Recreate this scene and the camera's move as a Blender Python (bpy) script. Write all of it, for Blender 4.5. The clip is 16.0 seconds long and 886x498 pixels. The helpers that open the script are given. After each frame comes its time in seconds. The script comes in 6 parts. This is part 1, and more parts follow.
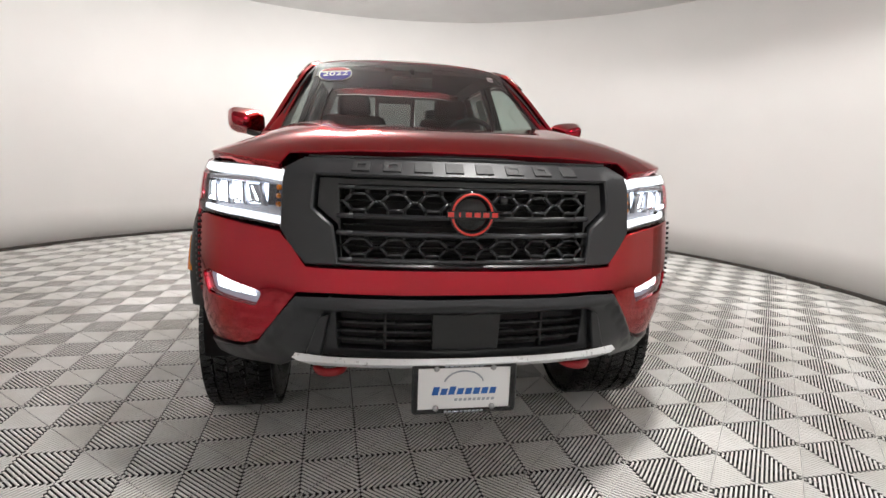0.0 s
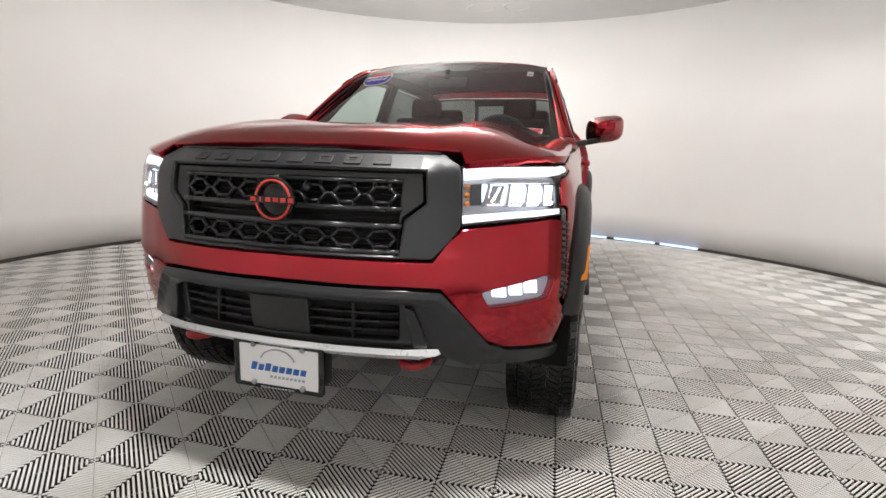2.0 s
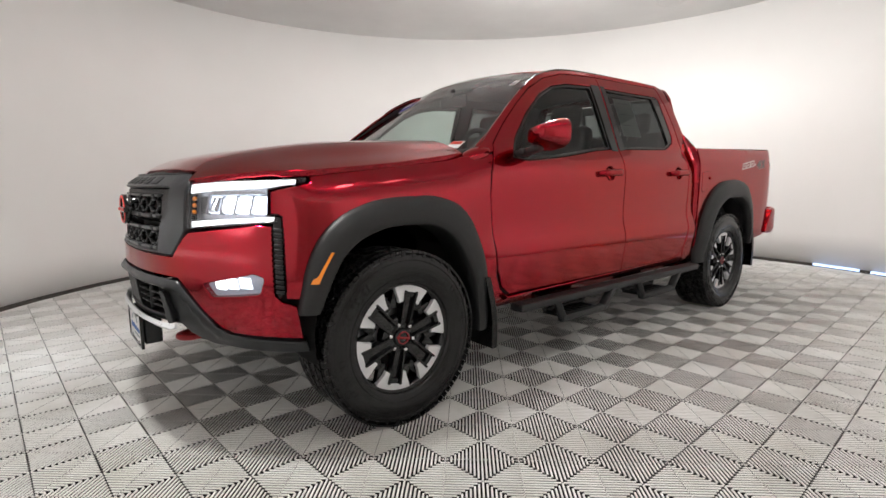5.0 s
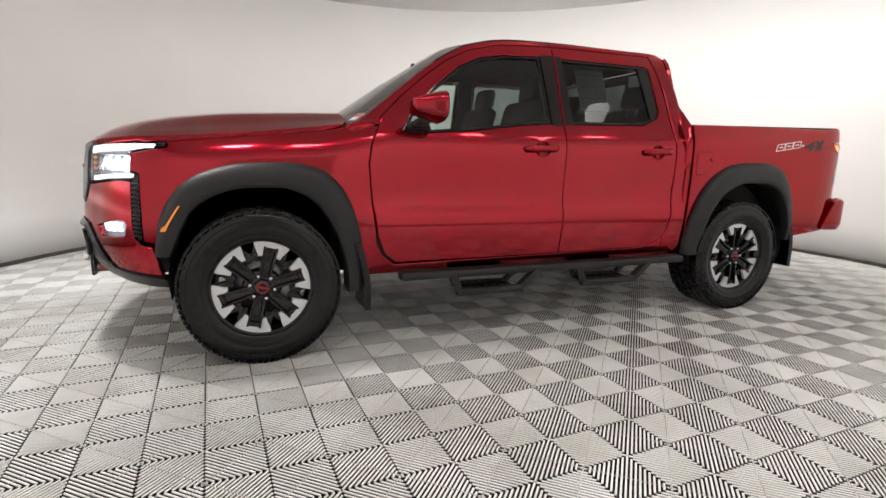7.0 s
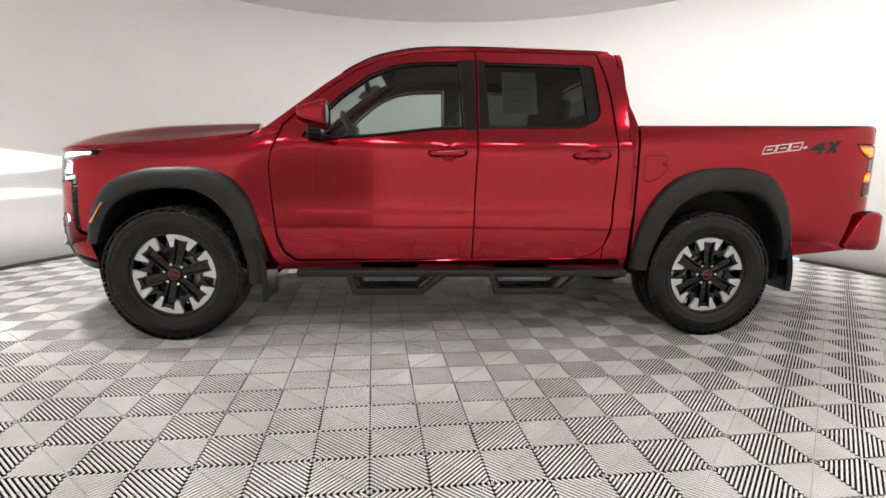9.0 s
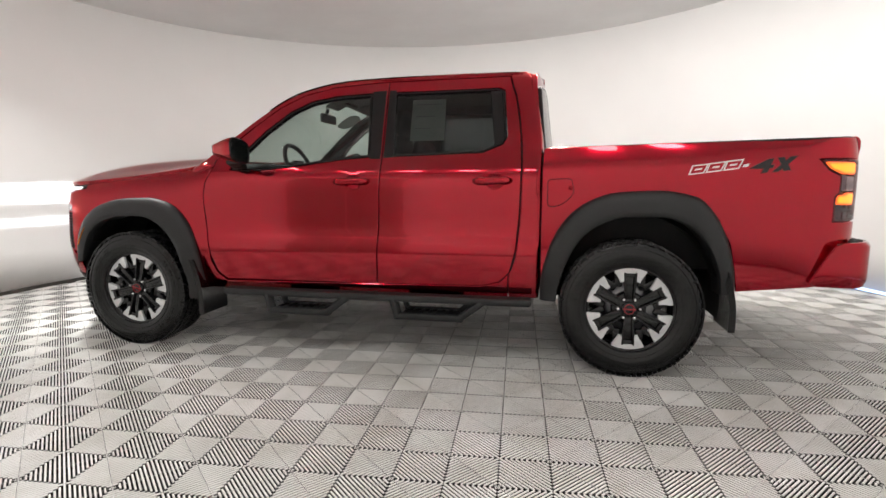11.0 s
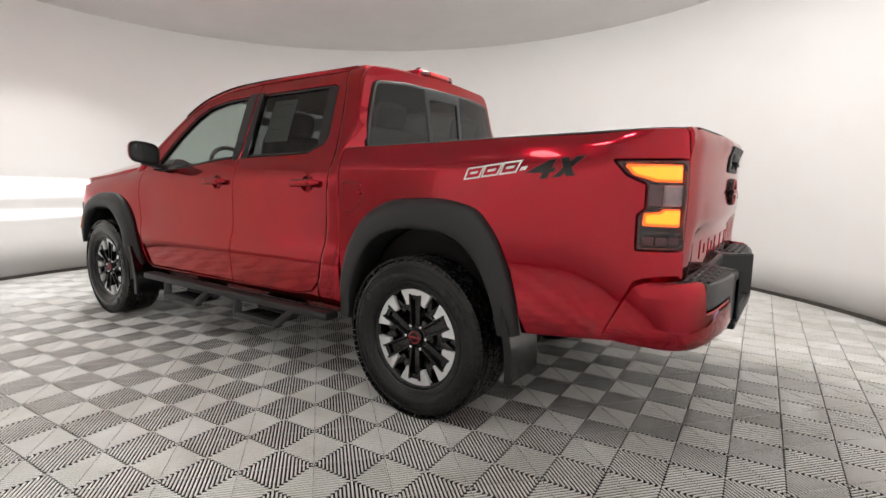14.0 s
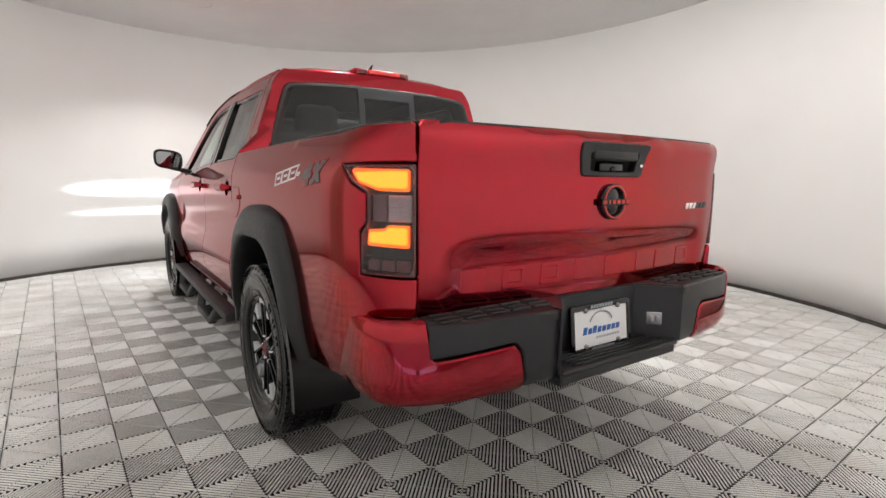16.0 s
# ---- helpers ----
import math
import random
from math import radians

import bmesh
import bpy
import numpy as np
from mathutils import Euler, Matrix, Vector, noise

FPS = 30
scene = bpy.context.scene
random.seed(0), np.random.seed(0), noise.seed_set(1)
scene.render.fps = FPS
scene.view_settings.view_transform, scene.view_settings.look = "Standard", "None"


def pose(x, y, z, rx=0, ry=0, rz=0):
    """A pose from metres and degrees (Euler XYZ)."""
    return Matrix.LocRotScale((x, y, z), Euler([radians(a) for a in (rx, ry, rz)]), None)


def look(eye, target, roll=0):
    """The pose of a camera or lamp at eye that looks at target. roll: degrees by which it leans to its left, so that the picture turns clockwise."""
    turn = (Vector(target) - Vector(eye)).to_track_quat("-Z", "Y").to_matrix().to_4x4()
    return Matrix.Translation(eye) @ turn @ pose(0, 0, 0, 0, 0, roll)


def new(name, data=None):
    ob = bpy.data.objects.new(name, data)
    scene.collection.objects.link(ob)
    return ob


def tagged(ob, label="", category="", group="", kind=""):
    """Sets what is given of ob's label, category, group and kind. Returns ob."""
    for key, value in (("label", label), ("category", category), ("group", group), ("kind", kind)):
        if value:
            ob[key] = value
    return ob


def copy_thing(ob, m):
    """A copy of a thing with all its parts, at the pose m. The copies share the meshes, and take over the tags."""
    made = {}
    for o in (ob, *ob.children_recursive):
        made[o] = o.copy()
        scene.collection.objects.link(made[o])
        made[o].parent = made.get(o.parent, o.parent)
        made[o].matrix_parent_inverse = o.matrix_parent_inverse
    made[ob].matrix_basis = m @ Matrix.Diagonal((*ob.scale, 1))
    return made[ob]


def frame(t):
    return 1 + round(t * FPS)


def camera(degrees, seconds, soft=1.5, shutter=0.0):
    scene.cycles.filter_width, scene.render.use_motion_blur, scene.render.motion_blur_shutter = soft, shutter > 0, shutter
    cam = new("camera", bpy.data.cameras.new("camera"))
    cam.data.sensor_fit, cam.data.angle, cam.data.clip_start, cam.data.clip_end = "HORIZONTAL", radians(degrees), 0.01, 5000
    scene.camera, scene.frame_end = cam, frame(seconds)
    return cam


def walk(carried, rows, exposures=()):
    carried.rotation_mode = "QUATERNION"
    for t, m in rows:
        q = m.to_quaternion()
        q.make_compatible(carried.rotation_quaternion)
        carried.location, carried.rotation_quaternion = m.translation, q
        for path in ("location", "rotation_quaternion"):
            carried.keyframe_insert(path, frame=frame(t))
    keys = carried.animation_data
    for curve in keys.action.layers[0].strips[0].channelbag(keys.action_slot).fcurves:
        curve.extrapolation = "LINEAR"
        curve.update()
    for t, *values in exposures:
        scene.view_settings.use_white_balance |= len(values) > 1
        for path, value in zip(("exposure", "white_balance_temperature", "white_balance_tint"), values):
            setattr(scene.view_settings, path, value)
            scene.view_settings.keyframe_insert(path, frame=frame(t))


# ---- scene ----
cam = camera(81.7, 16.0)
PATH = [
    (0, (-2.329, 0.319, 1.1), (-0.384, -0.001, 0.761), 2.0),
    (0.5, (-2.374, 0.022, 1.067), (-0.409, -0.115, 0.724), 1.2),
    (1, (-2.339, -0.265, 1.037), (-0.373, -0.176, 0.681), 0.4),
    (1.5, (-2.255, -0.552, 1.065), (-0.304, -0.259, 0.737), 1.6),
    (2, (-2.242, -0.908, 1.076), (-0.341, -0.384, 0.743), 1.8),
    (2.5, (-2.091, -1.186, 1.078), (-0.258, -0.458, 0.744), 3.4),
    (3, (-1.95, -1.476, 1.065), (-0.222, -0.535, 0.708), 1.9),
    (3.5, (-1.854, -1.798, 1.059), (-0.234, -0.671, 0.737), -0.2),
    (4, (-1.629, -2.063, 1.073), (-0.106, -0.798, 0.792), -0.7),
    (4.5, (-1.442, -2.392, 1.073), (-0.049, -0.983, 0.805), -1.1),
    (4.7, (-1.363, -2.519, 1.075), (-0.027, -1.054, 0.812), -1.0),
    (6.8, (-0.185, -3.406, 1.043), (0.571, -1.591, 0.678), 1.7),
    (7, (-0.059, -3.503, 1.056), (0.652, -1.67, 0.693), 1.3),
    (7.5, (0.258, -3.657, 1.055), (0.831, -1.773, 0.703), 1.6),
    (8, (0.58, -3.749, 1.055), (1.018, -1.822, 0.748), 1.7),
    (8.2, (0.734, -3.788, 1.035), (1.116, -1.853, 0.71), 1.6),
    (10.3, (2.188, -3.906, 1.085), (1.986, -1.937, 0.799), -0.2),
    (10.5, (2.341, -3.894, 1.109), (2.083, -1.928, 0.846), -0.4),
    (11, (2.742, -3.834, 1.114), (2.344, -1.893, 0.843), -0.3),
    (11.5, (3.093, -3.719, 1.109), (2.57, -1.804, 0.862), -0.4),
    (12, (3.379, -3.559, 1.11), (2.758, -1.669, 0.904), -0.3),
    (12.5, (3.763, -3.428, 1.139), (3.008, -1.586, 0.948), -0.4),
    (13, (4.03, -3.209, 1.117), (3.173, -1.412, 0.922), 0.8),
    (13.5, (4.337, -2.959, 1.121), (3.328, -1.254, 0.852), 0.2),
    (14, (4.647, -2.742, 1.117), (3.514, -1.115, 0.858), 0.8),
    (14.5, (4.877, -2.455, 1.161), (3.628, -0.908, 0.94), 0.6),
    (15, (5.181, -2.169, 1.179), (3.791, -0.742, 0.996), 0.0),
    (15.5, (5.348, -1.842, 1.163), (3.848, -0.538, 0.94), 1.0),
    (16, (5.519, -1.492, 1.165), (3.882, -0.375, 0.891), 0.6),
]
walk(cam, [(t, look(eye, aim, roll)) for t, eye, aim, roll in PATH], [(0, 0.0), (1.5, 0.02), (4.0, -0.05), (5.5, 0.0), (8.0, 0.12), (10.5, 0.14), (13, 0.12), (16, 0.06)])

from mathutils import geometry

# ---- world, room light, exposure ----
world = bpy.data.worlds.new("world")
scene.world = world
world.use_nodes = True
world.node_tree.nodes["Background"].inputs[0].default_value = (0.9, 0.93, 1.0, 1)
world.node_tree.nodes["Background"].inputs[1].default_value = 0.05

ROOM_X, ROOM_Y, ROOM_R, ROOM_H = 1.824, 0.118, 4.323, 3.138
# added fill lamps, placed where the camera never sees them
FILL_LAMPS = [(2.8, 0.8, 190), (3.6, 0.3, 95)]
# the first is unseen fill for the front, the others follow highlights on the paint
SPOTS = [(-1.0, -0.4, 36), (-0.3, -2.7, 6.5), (0.4, -3.2, 6.5), (1.1, -3.3, 6.5), (1.8, -3.3, 6), (2.5, -3.2, 5), (3.3, -2.9, 4), (3.9, -2.5, 4), (5.2, 0.2, 3.0), (5.2, 0.7, 2.0)]


# ---- materials ----
def shader(name, base, rough=0.5, metal=0.0, coat=0.0, coat_rough=0.03, spec=0.5, emit=None, power=0.0):
    m = bpy.data.materials.new(name)
    m.use_nodes = True
    b = m.node_tree.nodes["Principled BSDF"]
    b.inputs["Base Color"].default_value = (*base, 1)
    b.inputs["Roughness"].default_value = rough
    b.inputs["Metallic"].default_value = metal
    b.inputs["Coat Weight"].default_value = coat
    b.inputs["Coat Roughness"].default_value = coat_rough
    b.inputs["Specular IOR Level"].default_value = spec
    if emit:
        b.inputs["Emission Color"].default_value = (*emit, 1)
        b.inputs["Emission Strength"].default_value = power
    return m


def node(m, kind, **values):
    n = m.node_tree.nodes.new(kind)
    for key, value in values.items():
        n.inputs[key].default_value = value
    return n


def link(m, a, out, b, into):
    m.node_tree.links.new(a.outputs[out], b.inputs[into])


def mottle(m, scale, low, high, into="Base Color", detail=6.0, stretch=(1, 1, 1), lo=0.35, hi=0.65):
    """Noise between two colours or values, on the object's own coordinates."""
    b = m.node_tree.nodes["Principled BSDF"]
    place = node(m, "ShaderNodeTexCoord")
    turn = node(m, "ShaderNodeMapping", Scale=stretch)
    grain = node(m, "ShaderNodeTexNoise", Scale=scale, Detail=detail, Roughness=0.6)
    link(m, place, "Object", turn, "Vector")
    link(m, turn, "Vector", grain, "Vector")
    ramp = node(m, "ShaderNodeValToRGB")
    ramp.color_ramp.elements[0].position, ramp.color_ramp.elements[1].position = lo, hi
    for e, c in zip(ramp.color_ramp.elements, (low, high)):
        e.color = (*c, 1) if isinstance(c, tuple) else (c, c, c, 1)
    link(m, grain, "Fac", ramp, "Fac")
    link(m, ramp, "Color", b, into)
    return m


def bumpy(m, scale, height, detail=4.0, stretch=(1, 1, 1)):
    b = m.node_tree.nodes["Principled BSDF"]
    place = node(m, "ShaderNodeTexCoord")
    turn = node(m, "ShaderNodeMapping", Scale=stretch)
    grain = node(m, "ShaderNodeTexNoise", Scale=scale, Detail=detail)
    bump = node(m, "ShaderNodeBump", Strength=1.0, Distance=height)
    link(m, place, "Object", turn, "Vector")
    link(m, turn, "Vector", grain, "Vector")
    link(m, grain, "Fac", bump, "Height")
    link(m, bump, "Normal", b, "Normal")
    return m


def glass(name, tint, rough=0.0, base=0.06):
    """Thin pane: tinted see-through with a Fresnel gloss."""
    m = bpy.data.materials.new(name)
    m.use_nodes = True
    t = m.node_tree
    t.nodes.remove(t.nodes["Principled BSDF"])
    clear = node(m, "ShaderNodeBsdfTransparent", Color=(*tint, 1))
    gloss = node(m, "ShaderNodeBsdfGlossy", Roughness=rough)
    weight = node(m, "ShaderNodeLayerWeight", Blend=0.5)
    power = node(m, "ShaderNodeMath")
    power.operation = "POWER"
    power.inputs[1].default_value = 5.0
    fres = node(m, "ShaderNodeMath")
    fres.operation = "MULTIPLY_ADD"
    fres.inputs[1].default_value, fres.inputs[2].default_value = 0.94, base
    mix = node(m, "ShaderNodeMixShader")
    link(m, weight, "Facing", power, 0)
    link(m, power, "Value", fres, 0)
    link(m, fres, "Value", mix, 0)
    t.links.new(clear.outputs[0], mix.inputs[1])
    t.links.new(gloss.outputs[0], mix.inputs[2])
    t.links.new(mix.outputs[0], t.nodes["Material Output"].inputs[0])
    return m


PAINT = shader("red_paint", (0.39, 0.003, 0.016), 0.14, 1.0, 0.8, 0.004)
PAINT.node_tree.nodes["Principled BSDF"].inputs["Coat IOR"].default_value = 1.5
PAINT.node_tree.nodes["Principled BSDF"].inputs["Specular Tint"].default_value = (0.45, 0.012, 0.03, 1)
mottle(PAINT, 900, (0.34, 0.0027, 0.014), (0.42, 0.0034, 0.018), detail=2)
BLACK = bumpy(shader("black_trim", (0.011, 0.0115, 0.012), 0.42), 420, 0.0005)
mottle(BLACK, 60, 0.44, 0.54, into="Roughness")
CHAR = bumpy(shader("charcoal_trim", (0.017, 0.018, 0.020), 0.33, 0.1), 700, 0.0001)
mottle(CHAR, 70, 0.31, 0.36, into="Roughness")
GLOSS = shader("gloss_black", (0.004, 0.004, 0.005), 0.10, 0.0, 0.35, spec=0.35)
DARK = mottle(shader("under_black", (0.012, 0.012, 0.013), 0.8), 14, (0.005, 0.005, 0.006), (0.011, 0.010, 0.010))
SEAL = shader("rubber_seal", (0.012, 0.012, 0.012), 0.6)
GUNMETAL = mottle(shader("gunmetal_trim", (0.07, 0.072, 0.076), 0.32, 0.7), 50, 0.28, 0.36, into="Roughness")
SILVER = mottle(shader("satin_silver", (0.60, 0.61, 0.62), 0.34, 0.3), 60, 0.26, 0.38, into="Roughness")
MACHINED = shader("machined_alloy", (0.74, 0.75, 0.76), 0.30, 0.35)
CHROME = shader("chrome", (0.8, 0.8, 0.8), 0.08, 1.0)
STEEL = mottle(shader("brake_steel", (0.35, 0.35, 0.36), 0.4, 0.9), 40, 0.3, 0.5, into="Roughness")
RUBBER = bumpy(shader("tyre_rubber", (0.0045, 0.0045, 0.005), 0.2, spec=0.42), 260, 0.0003)
mottle(RUBBER, 14, 0.09, 0.26, into="Roughness")
TREAD = bumpy(shader("tyre_tread", (0.006, 0.006, 0.0065), 0.25, spec=0.42), 220, 0.0006)
mottle(TREAD, 30, 0.12, 0.36, into="Roughness")
RED_TRIM = shader("red_accent", (0.55, 0.03, 0.02), 0.35)
HOOK_RED = shader("hook_red", (0.28, 0.008, 0.012), 0.4)
AMBER = shader("amber_lens", (0.75, 0.22, 0.01), 0.2, 0, 0.6)
WHITE = shader("white_print", (0.80, 0.80, 0.80), 0.35)
BLUE = shader("blue_print", (0.02, 0.12, 0.42), 0.4)
GREY = shader("grey_print", (0.35, 0.38, 0.42), 0.4)
PAPER = mottle(shader("window_paper", (0.75, 0.80, 0.74), 0.7), 30, (0.70, 0.76, 0.70), (0.80, 0.84, 0.78))
FABRIC = bumpy(shader("seat_fabric", (0.03, 0.03, 0.032), 0.85), 300, 0.001)
CABIN = bumpy(shader("cabin_plastic", (0.035, 0.035, 0.038), 0.6), 300, 0.0005)
LINER = bumpy(shader("headliner", (0.06, 0.06, 0.058), 0.9), 200, 0.0006)
CLEAR = glass("windscreen_glass", (0.64, 0.72, 0.69))
TINT = glass("privacy_glass", (0.20, 0.22, 0.22), base=0.045)
REARTINT = glass("rear_glass", (0.17, 0.18, 0.18), base=0.05)
LENS = glass("clear_lens", (0.93, 0.94, 0.96))
SMOKE = glass("smoked_lens", (0.74, 0.68, 0.70))
LED = shader("led_white", (0.9, 0.9, 0.9), 0.3, emit=(0.86, 0.93, 1.0), power=9.0)
DRL = shader("running_light", (0.9, 0.9, 0.9), 0.3, emit=(0.92, 0.97, 1.0), power=1.2)
FOG_LED = shader("fog_led", (0.9, 0.9, 0.9), 0.3, emit=(0.84, 0.92, 1.0), power=3.0)
TAIL_HOT = shader("tail_light_core", (0.8, 0.3, 0.05), 0.3, emit=(1.0, 0.30, 0.01), power=2.6)
TAIL = shader("tail_light_glow", (0.7, 0.1, 0.02), 0.3, emit=(1.0, 0.13, 0.006), power=2.0)
STOP = shader("red_lens", (0.40, 0.01, 0.012), 0.15, 0, 1.0, emit=(1.0, 0.02, 0.03), power=0.12)
TAIL_RED = shader("dark_red_lens", (0.10, 0.008, 0.012), 0.15, 0, 1.0)
# this and FOG_GLOW emit by themselves, in place of LED light thrown back
LAMP_GLOW = shader("lit_reflector", (0.8, 0.8, 0.82), 0.3, emit=(0.74, 0.86, 1.0), power=4.0)
CLEAR_CELL = shader("clear_reflector", (0.62, 0.58, 0.60), 0.3, 0.3)
FOG_GLOW = shader("lit_fog_reflector", (0.35, 0.33, 0.35), 0.25, 0.6, emit=(0.66, 0.80, 1.0), power=0.2)
SMOKE_CELL = shader("smoked_reflector", (0.20, 0.13, 0.14), 0.3, 0.3)
PEARL = shader("lamp_reflector", (0.42, 0.42, 0.45), 0.25, 0.6)

WALL = bumpy(shader("white_wall", (0.79, 0.775, 0.76), 0.62), 0.9, 0.012, stretch=(1, 1, 0.25))
mottle(WALL, 0.7, (0.775, 0.76, 0.745), (0.805, 0.79, 0.775), detail=3)
CEIL = mottle(shader("grey_ceiling", (0.66, 0.655, 0.65), 0.8), 1.2, (0.70, 0.695, 0.69), (0.75, 0.745, 0.74))
BASE = mottle(shader("dark_base", (0.045, 0.04, 0.036), 0.7), 6, (0.03, 0.027, 0.025), (0.07, 0.06, 0.05))
# for the added wall panels that only show as a reflection
PANEL = mottle(shader("brown_panel", (0.36, 0.33, 0.30), 0.5), 5, (0.34, 0.31, 0.28), (0.42, 0.39, 0.35), stretch=(1, 1, 0.1))
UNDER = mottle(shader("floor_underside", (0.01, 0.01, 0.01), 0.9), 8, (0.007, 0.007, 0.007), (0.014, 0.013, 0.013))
# near-black web colour holds the shade deep between the ribs
GROOVE_SHADE = mottle(shader("groove_shade", (0.035, 0.034, 0.032), 0.8), 5, (0.008, 0.0078, 0.0075), (0.018, 0.017, 0.016))
TILE = shader("grey_floor_tile", (0.40, 0.40, 0.385), 0.34)


def tile_look():
    b = TILE.node_tree.nodes["Principled BSDF"]
    info = node(TILE, "ShaderNodeObjectInfo")
    place = node(TILE, "ShaderNodeNewGeometry")
    dirt = node(TILE, "ShaderNodeTexNoise", Scale=2.3, Detail=7.0, Roughness=0.65)
    link(TILE, place, "Position", dirt, "Vector")
    ramp = node(TILE, "ShaderNodeValToRGB")
    ramp.color_ramp.elements[0].position, ramp.color_ramp.elements[1].position = 0.32, 0.62
    ramp.color_ramp.elements[0].color, ramp.color_ramp.elements[1].color = (0.60, 0.59, 0.55, 1), (0.78, 0.775, 0.755, 1)
    link(TILE, dirt, "Fac", ramp, "Fac")
    vary = node(TILE, "ShaderNodeMapRange")
    vary.inputs["To Min"].default_value, vary.inputs["To Max"].default_value = 0.94, 1.05
    link(TILE, info, "Random", vary, "Value")
    hue = node(TILE, "ShaderNodeHueSaturation")
    link(TILE, ramp, "Color", hue, "Color")
    link(TILE, vary, "Result", hue, "Value")
    link(TILE, hue, "Color", b, "Base Color")


tile_look()


# ---- mesh helpers ----
def solid(name, bm, material, parent=None, label="", flat=False):
    """Links a bmesh as one mesh object."""
    data = bpy.data.meshes.new(name)
    for f in bm.faces:
        f.smooth = not flat
    bm.to_mesh(data)
    bm.free()
    data.materials.append(material)
    ob = new(name, data)
    if parent:
        ob.parent = parent
    if label:
        tagged(ob, label)
    return ob


def part(name, bm, material, parent, label="", flat=False):
    return solid(name, bm, material, parent, label, flat)


def smoothstep(a, b, x):
    x = min(1.0, max(0.0, (x - a) / (b - a)))
    return x * x * (3 - 2 * x)


def spline(pairs):
    """Monotone cubic through pairs of (x, y)."""
    xs, ys = zip(*pairs)
    d = [(ys[i + 1] - ys[i]) / (xs[i + 1] - xs[i]) for i in range(len(xs) - 1)]
    m = [d[0]] + [0 if a * b <= 0 else 2 * a * b / (a + b) for a, b in zip(d, d[1:])] + [d[-1]]

    def at(x):
        if x <= xs[0]:
            return ys[0] + m[0] * (x - xs[0])
        if x >= xs[-1]:
            return ys[-1] + m[-1] * (x - xs[-1])
        i = 0
        while x > xs[i + 1]:
            i += 1
        h = xs[i + 1] - xs[i]
        t = (x - xs[i]) / h
        return (ys[i] * (1 + 2 * t) * (1 - t) ** 2 + m[i] * h * t * (1 - t) ** 2 + ys[i + 1] * t * t * (3 - 2 * t) + m[i + 1] * h * t * t * (t - 1))
    return at


def box(bm, x0, x1, y0, y1, z0, z1, bevel=0.0, m=None):
    r = bmesh.ops.create_cube(bm, size=1.0)
    vs = r["verts"]
    for v in vs:
        v.co = Vector(((x0 + x1) / 2 + v.co.x * (x1 - x0), (y0 + y1) / 2 + v.co.y * (y1 - y0), (z0 + z1) / 2 + v.co.z * (z1 - z0)))
    if bevel:
        es = list({e for v in vs for e in v.link_edges})
        g = bmesh.ops.bevel(bm, geom=es, offset=bevel, segments=2, affect="EDGES", profile=0.5)
        vs = list({v for f in g["faces"] for v in f.verts})
    if m:
        bmesh.ops.transform(bm, matrix=m, verts=vs)
    return bm


def sharpen(bm, degrees=35):
    for e in bm.edges:
        if len(e.link_faces) == 2 and e.calc_face_angle(0) > radians(degrees):
            e.smooth = False
    return bm


def rod(bm, a, b, w, h, bevel=0.0):
    """A bar of section w (level) by h from a to b."""
    a, b = Vector(a), Vector(b)
    ahead = (b - a).normalized()
    side = ahead.cross(Vector((0, 0, 1)))
    side = side.normalized() if side.length > 1e-4 else Vector((0, 1, 0))
    up = side.cross(ahead)
    m = Matrix((side, ahead, up)).transposed().to_4x4()
    m.translation = (a + b) / 2
    return box(bm, -w / 2, w / 2, -(b - a).length / 2, (b - a).length / 2, -h / 2, h / 2, bevel, m)


def lathe(bm, profile, n=48, axis="y"):
    """Turns (radius, along) pairs round the y axis."""
    rings = []
    for r, y in profile:
        rings.append([bm.verts.new((r * math.cos(2 * math.pi * i / n), y, r * math.sin(2 * math.pi * i / n))) for i in range(n)])
    for a, b in zip(rings, rings[1:]):
        for i in range(n):
            bm.faces.new((a[i], a[(i + 1) % n], b[(i + 1) % n], b[i]))
    return bm


def inside(p, poly):
    x, y, hit = p[0], p[1], False
    for (x0, y0), (x1, y1) in zip(poly, poly[1:] + poly[:1]):
        if (y0 > y) != (y1 > y) and x < (x1 - x0) * (y - y0) / (y1 - y0) + x0:
            hit = not hit
    return hit


def dense(poly, step):
    out = []
    for (x0, y0), (x1, y1) in zip(poly, poly[1:] + poly[:1]):
        n = max(1, math.ceil(math.hypot(x1 - x0, y1 - y0) / step))
        out += [(x0 + (x1 - x0) * i / n, y0 + (y1 - y0) * i / n) for i in range(n)]
    return out


def rounded(poly, r, n=3):
    """Rounds the corners of a polygon with radius about r."""
    out = []
    k = len(poly)
    for i, p in enumerate(poly):
        a, p, b = Vector(poly[i - 1]), Vector(p), Vector(poly[(i + 1) % k])
        ra = min(r, (a - p).length * 0.45)
        rb = min(r, (b - p).length * 0.45)
        s, e = p + (a - p).normalized() * ra, p + (b - p).normalized() * rb
        for j in range(n + 1):
            t = j / n
            q = s * (1 - t) ** 2 + p * 2 * t * (1 - t) + e * t * t
            out.append((q.x, q.y))
    return out


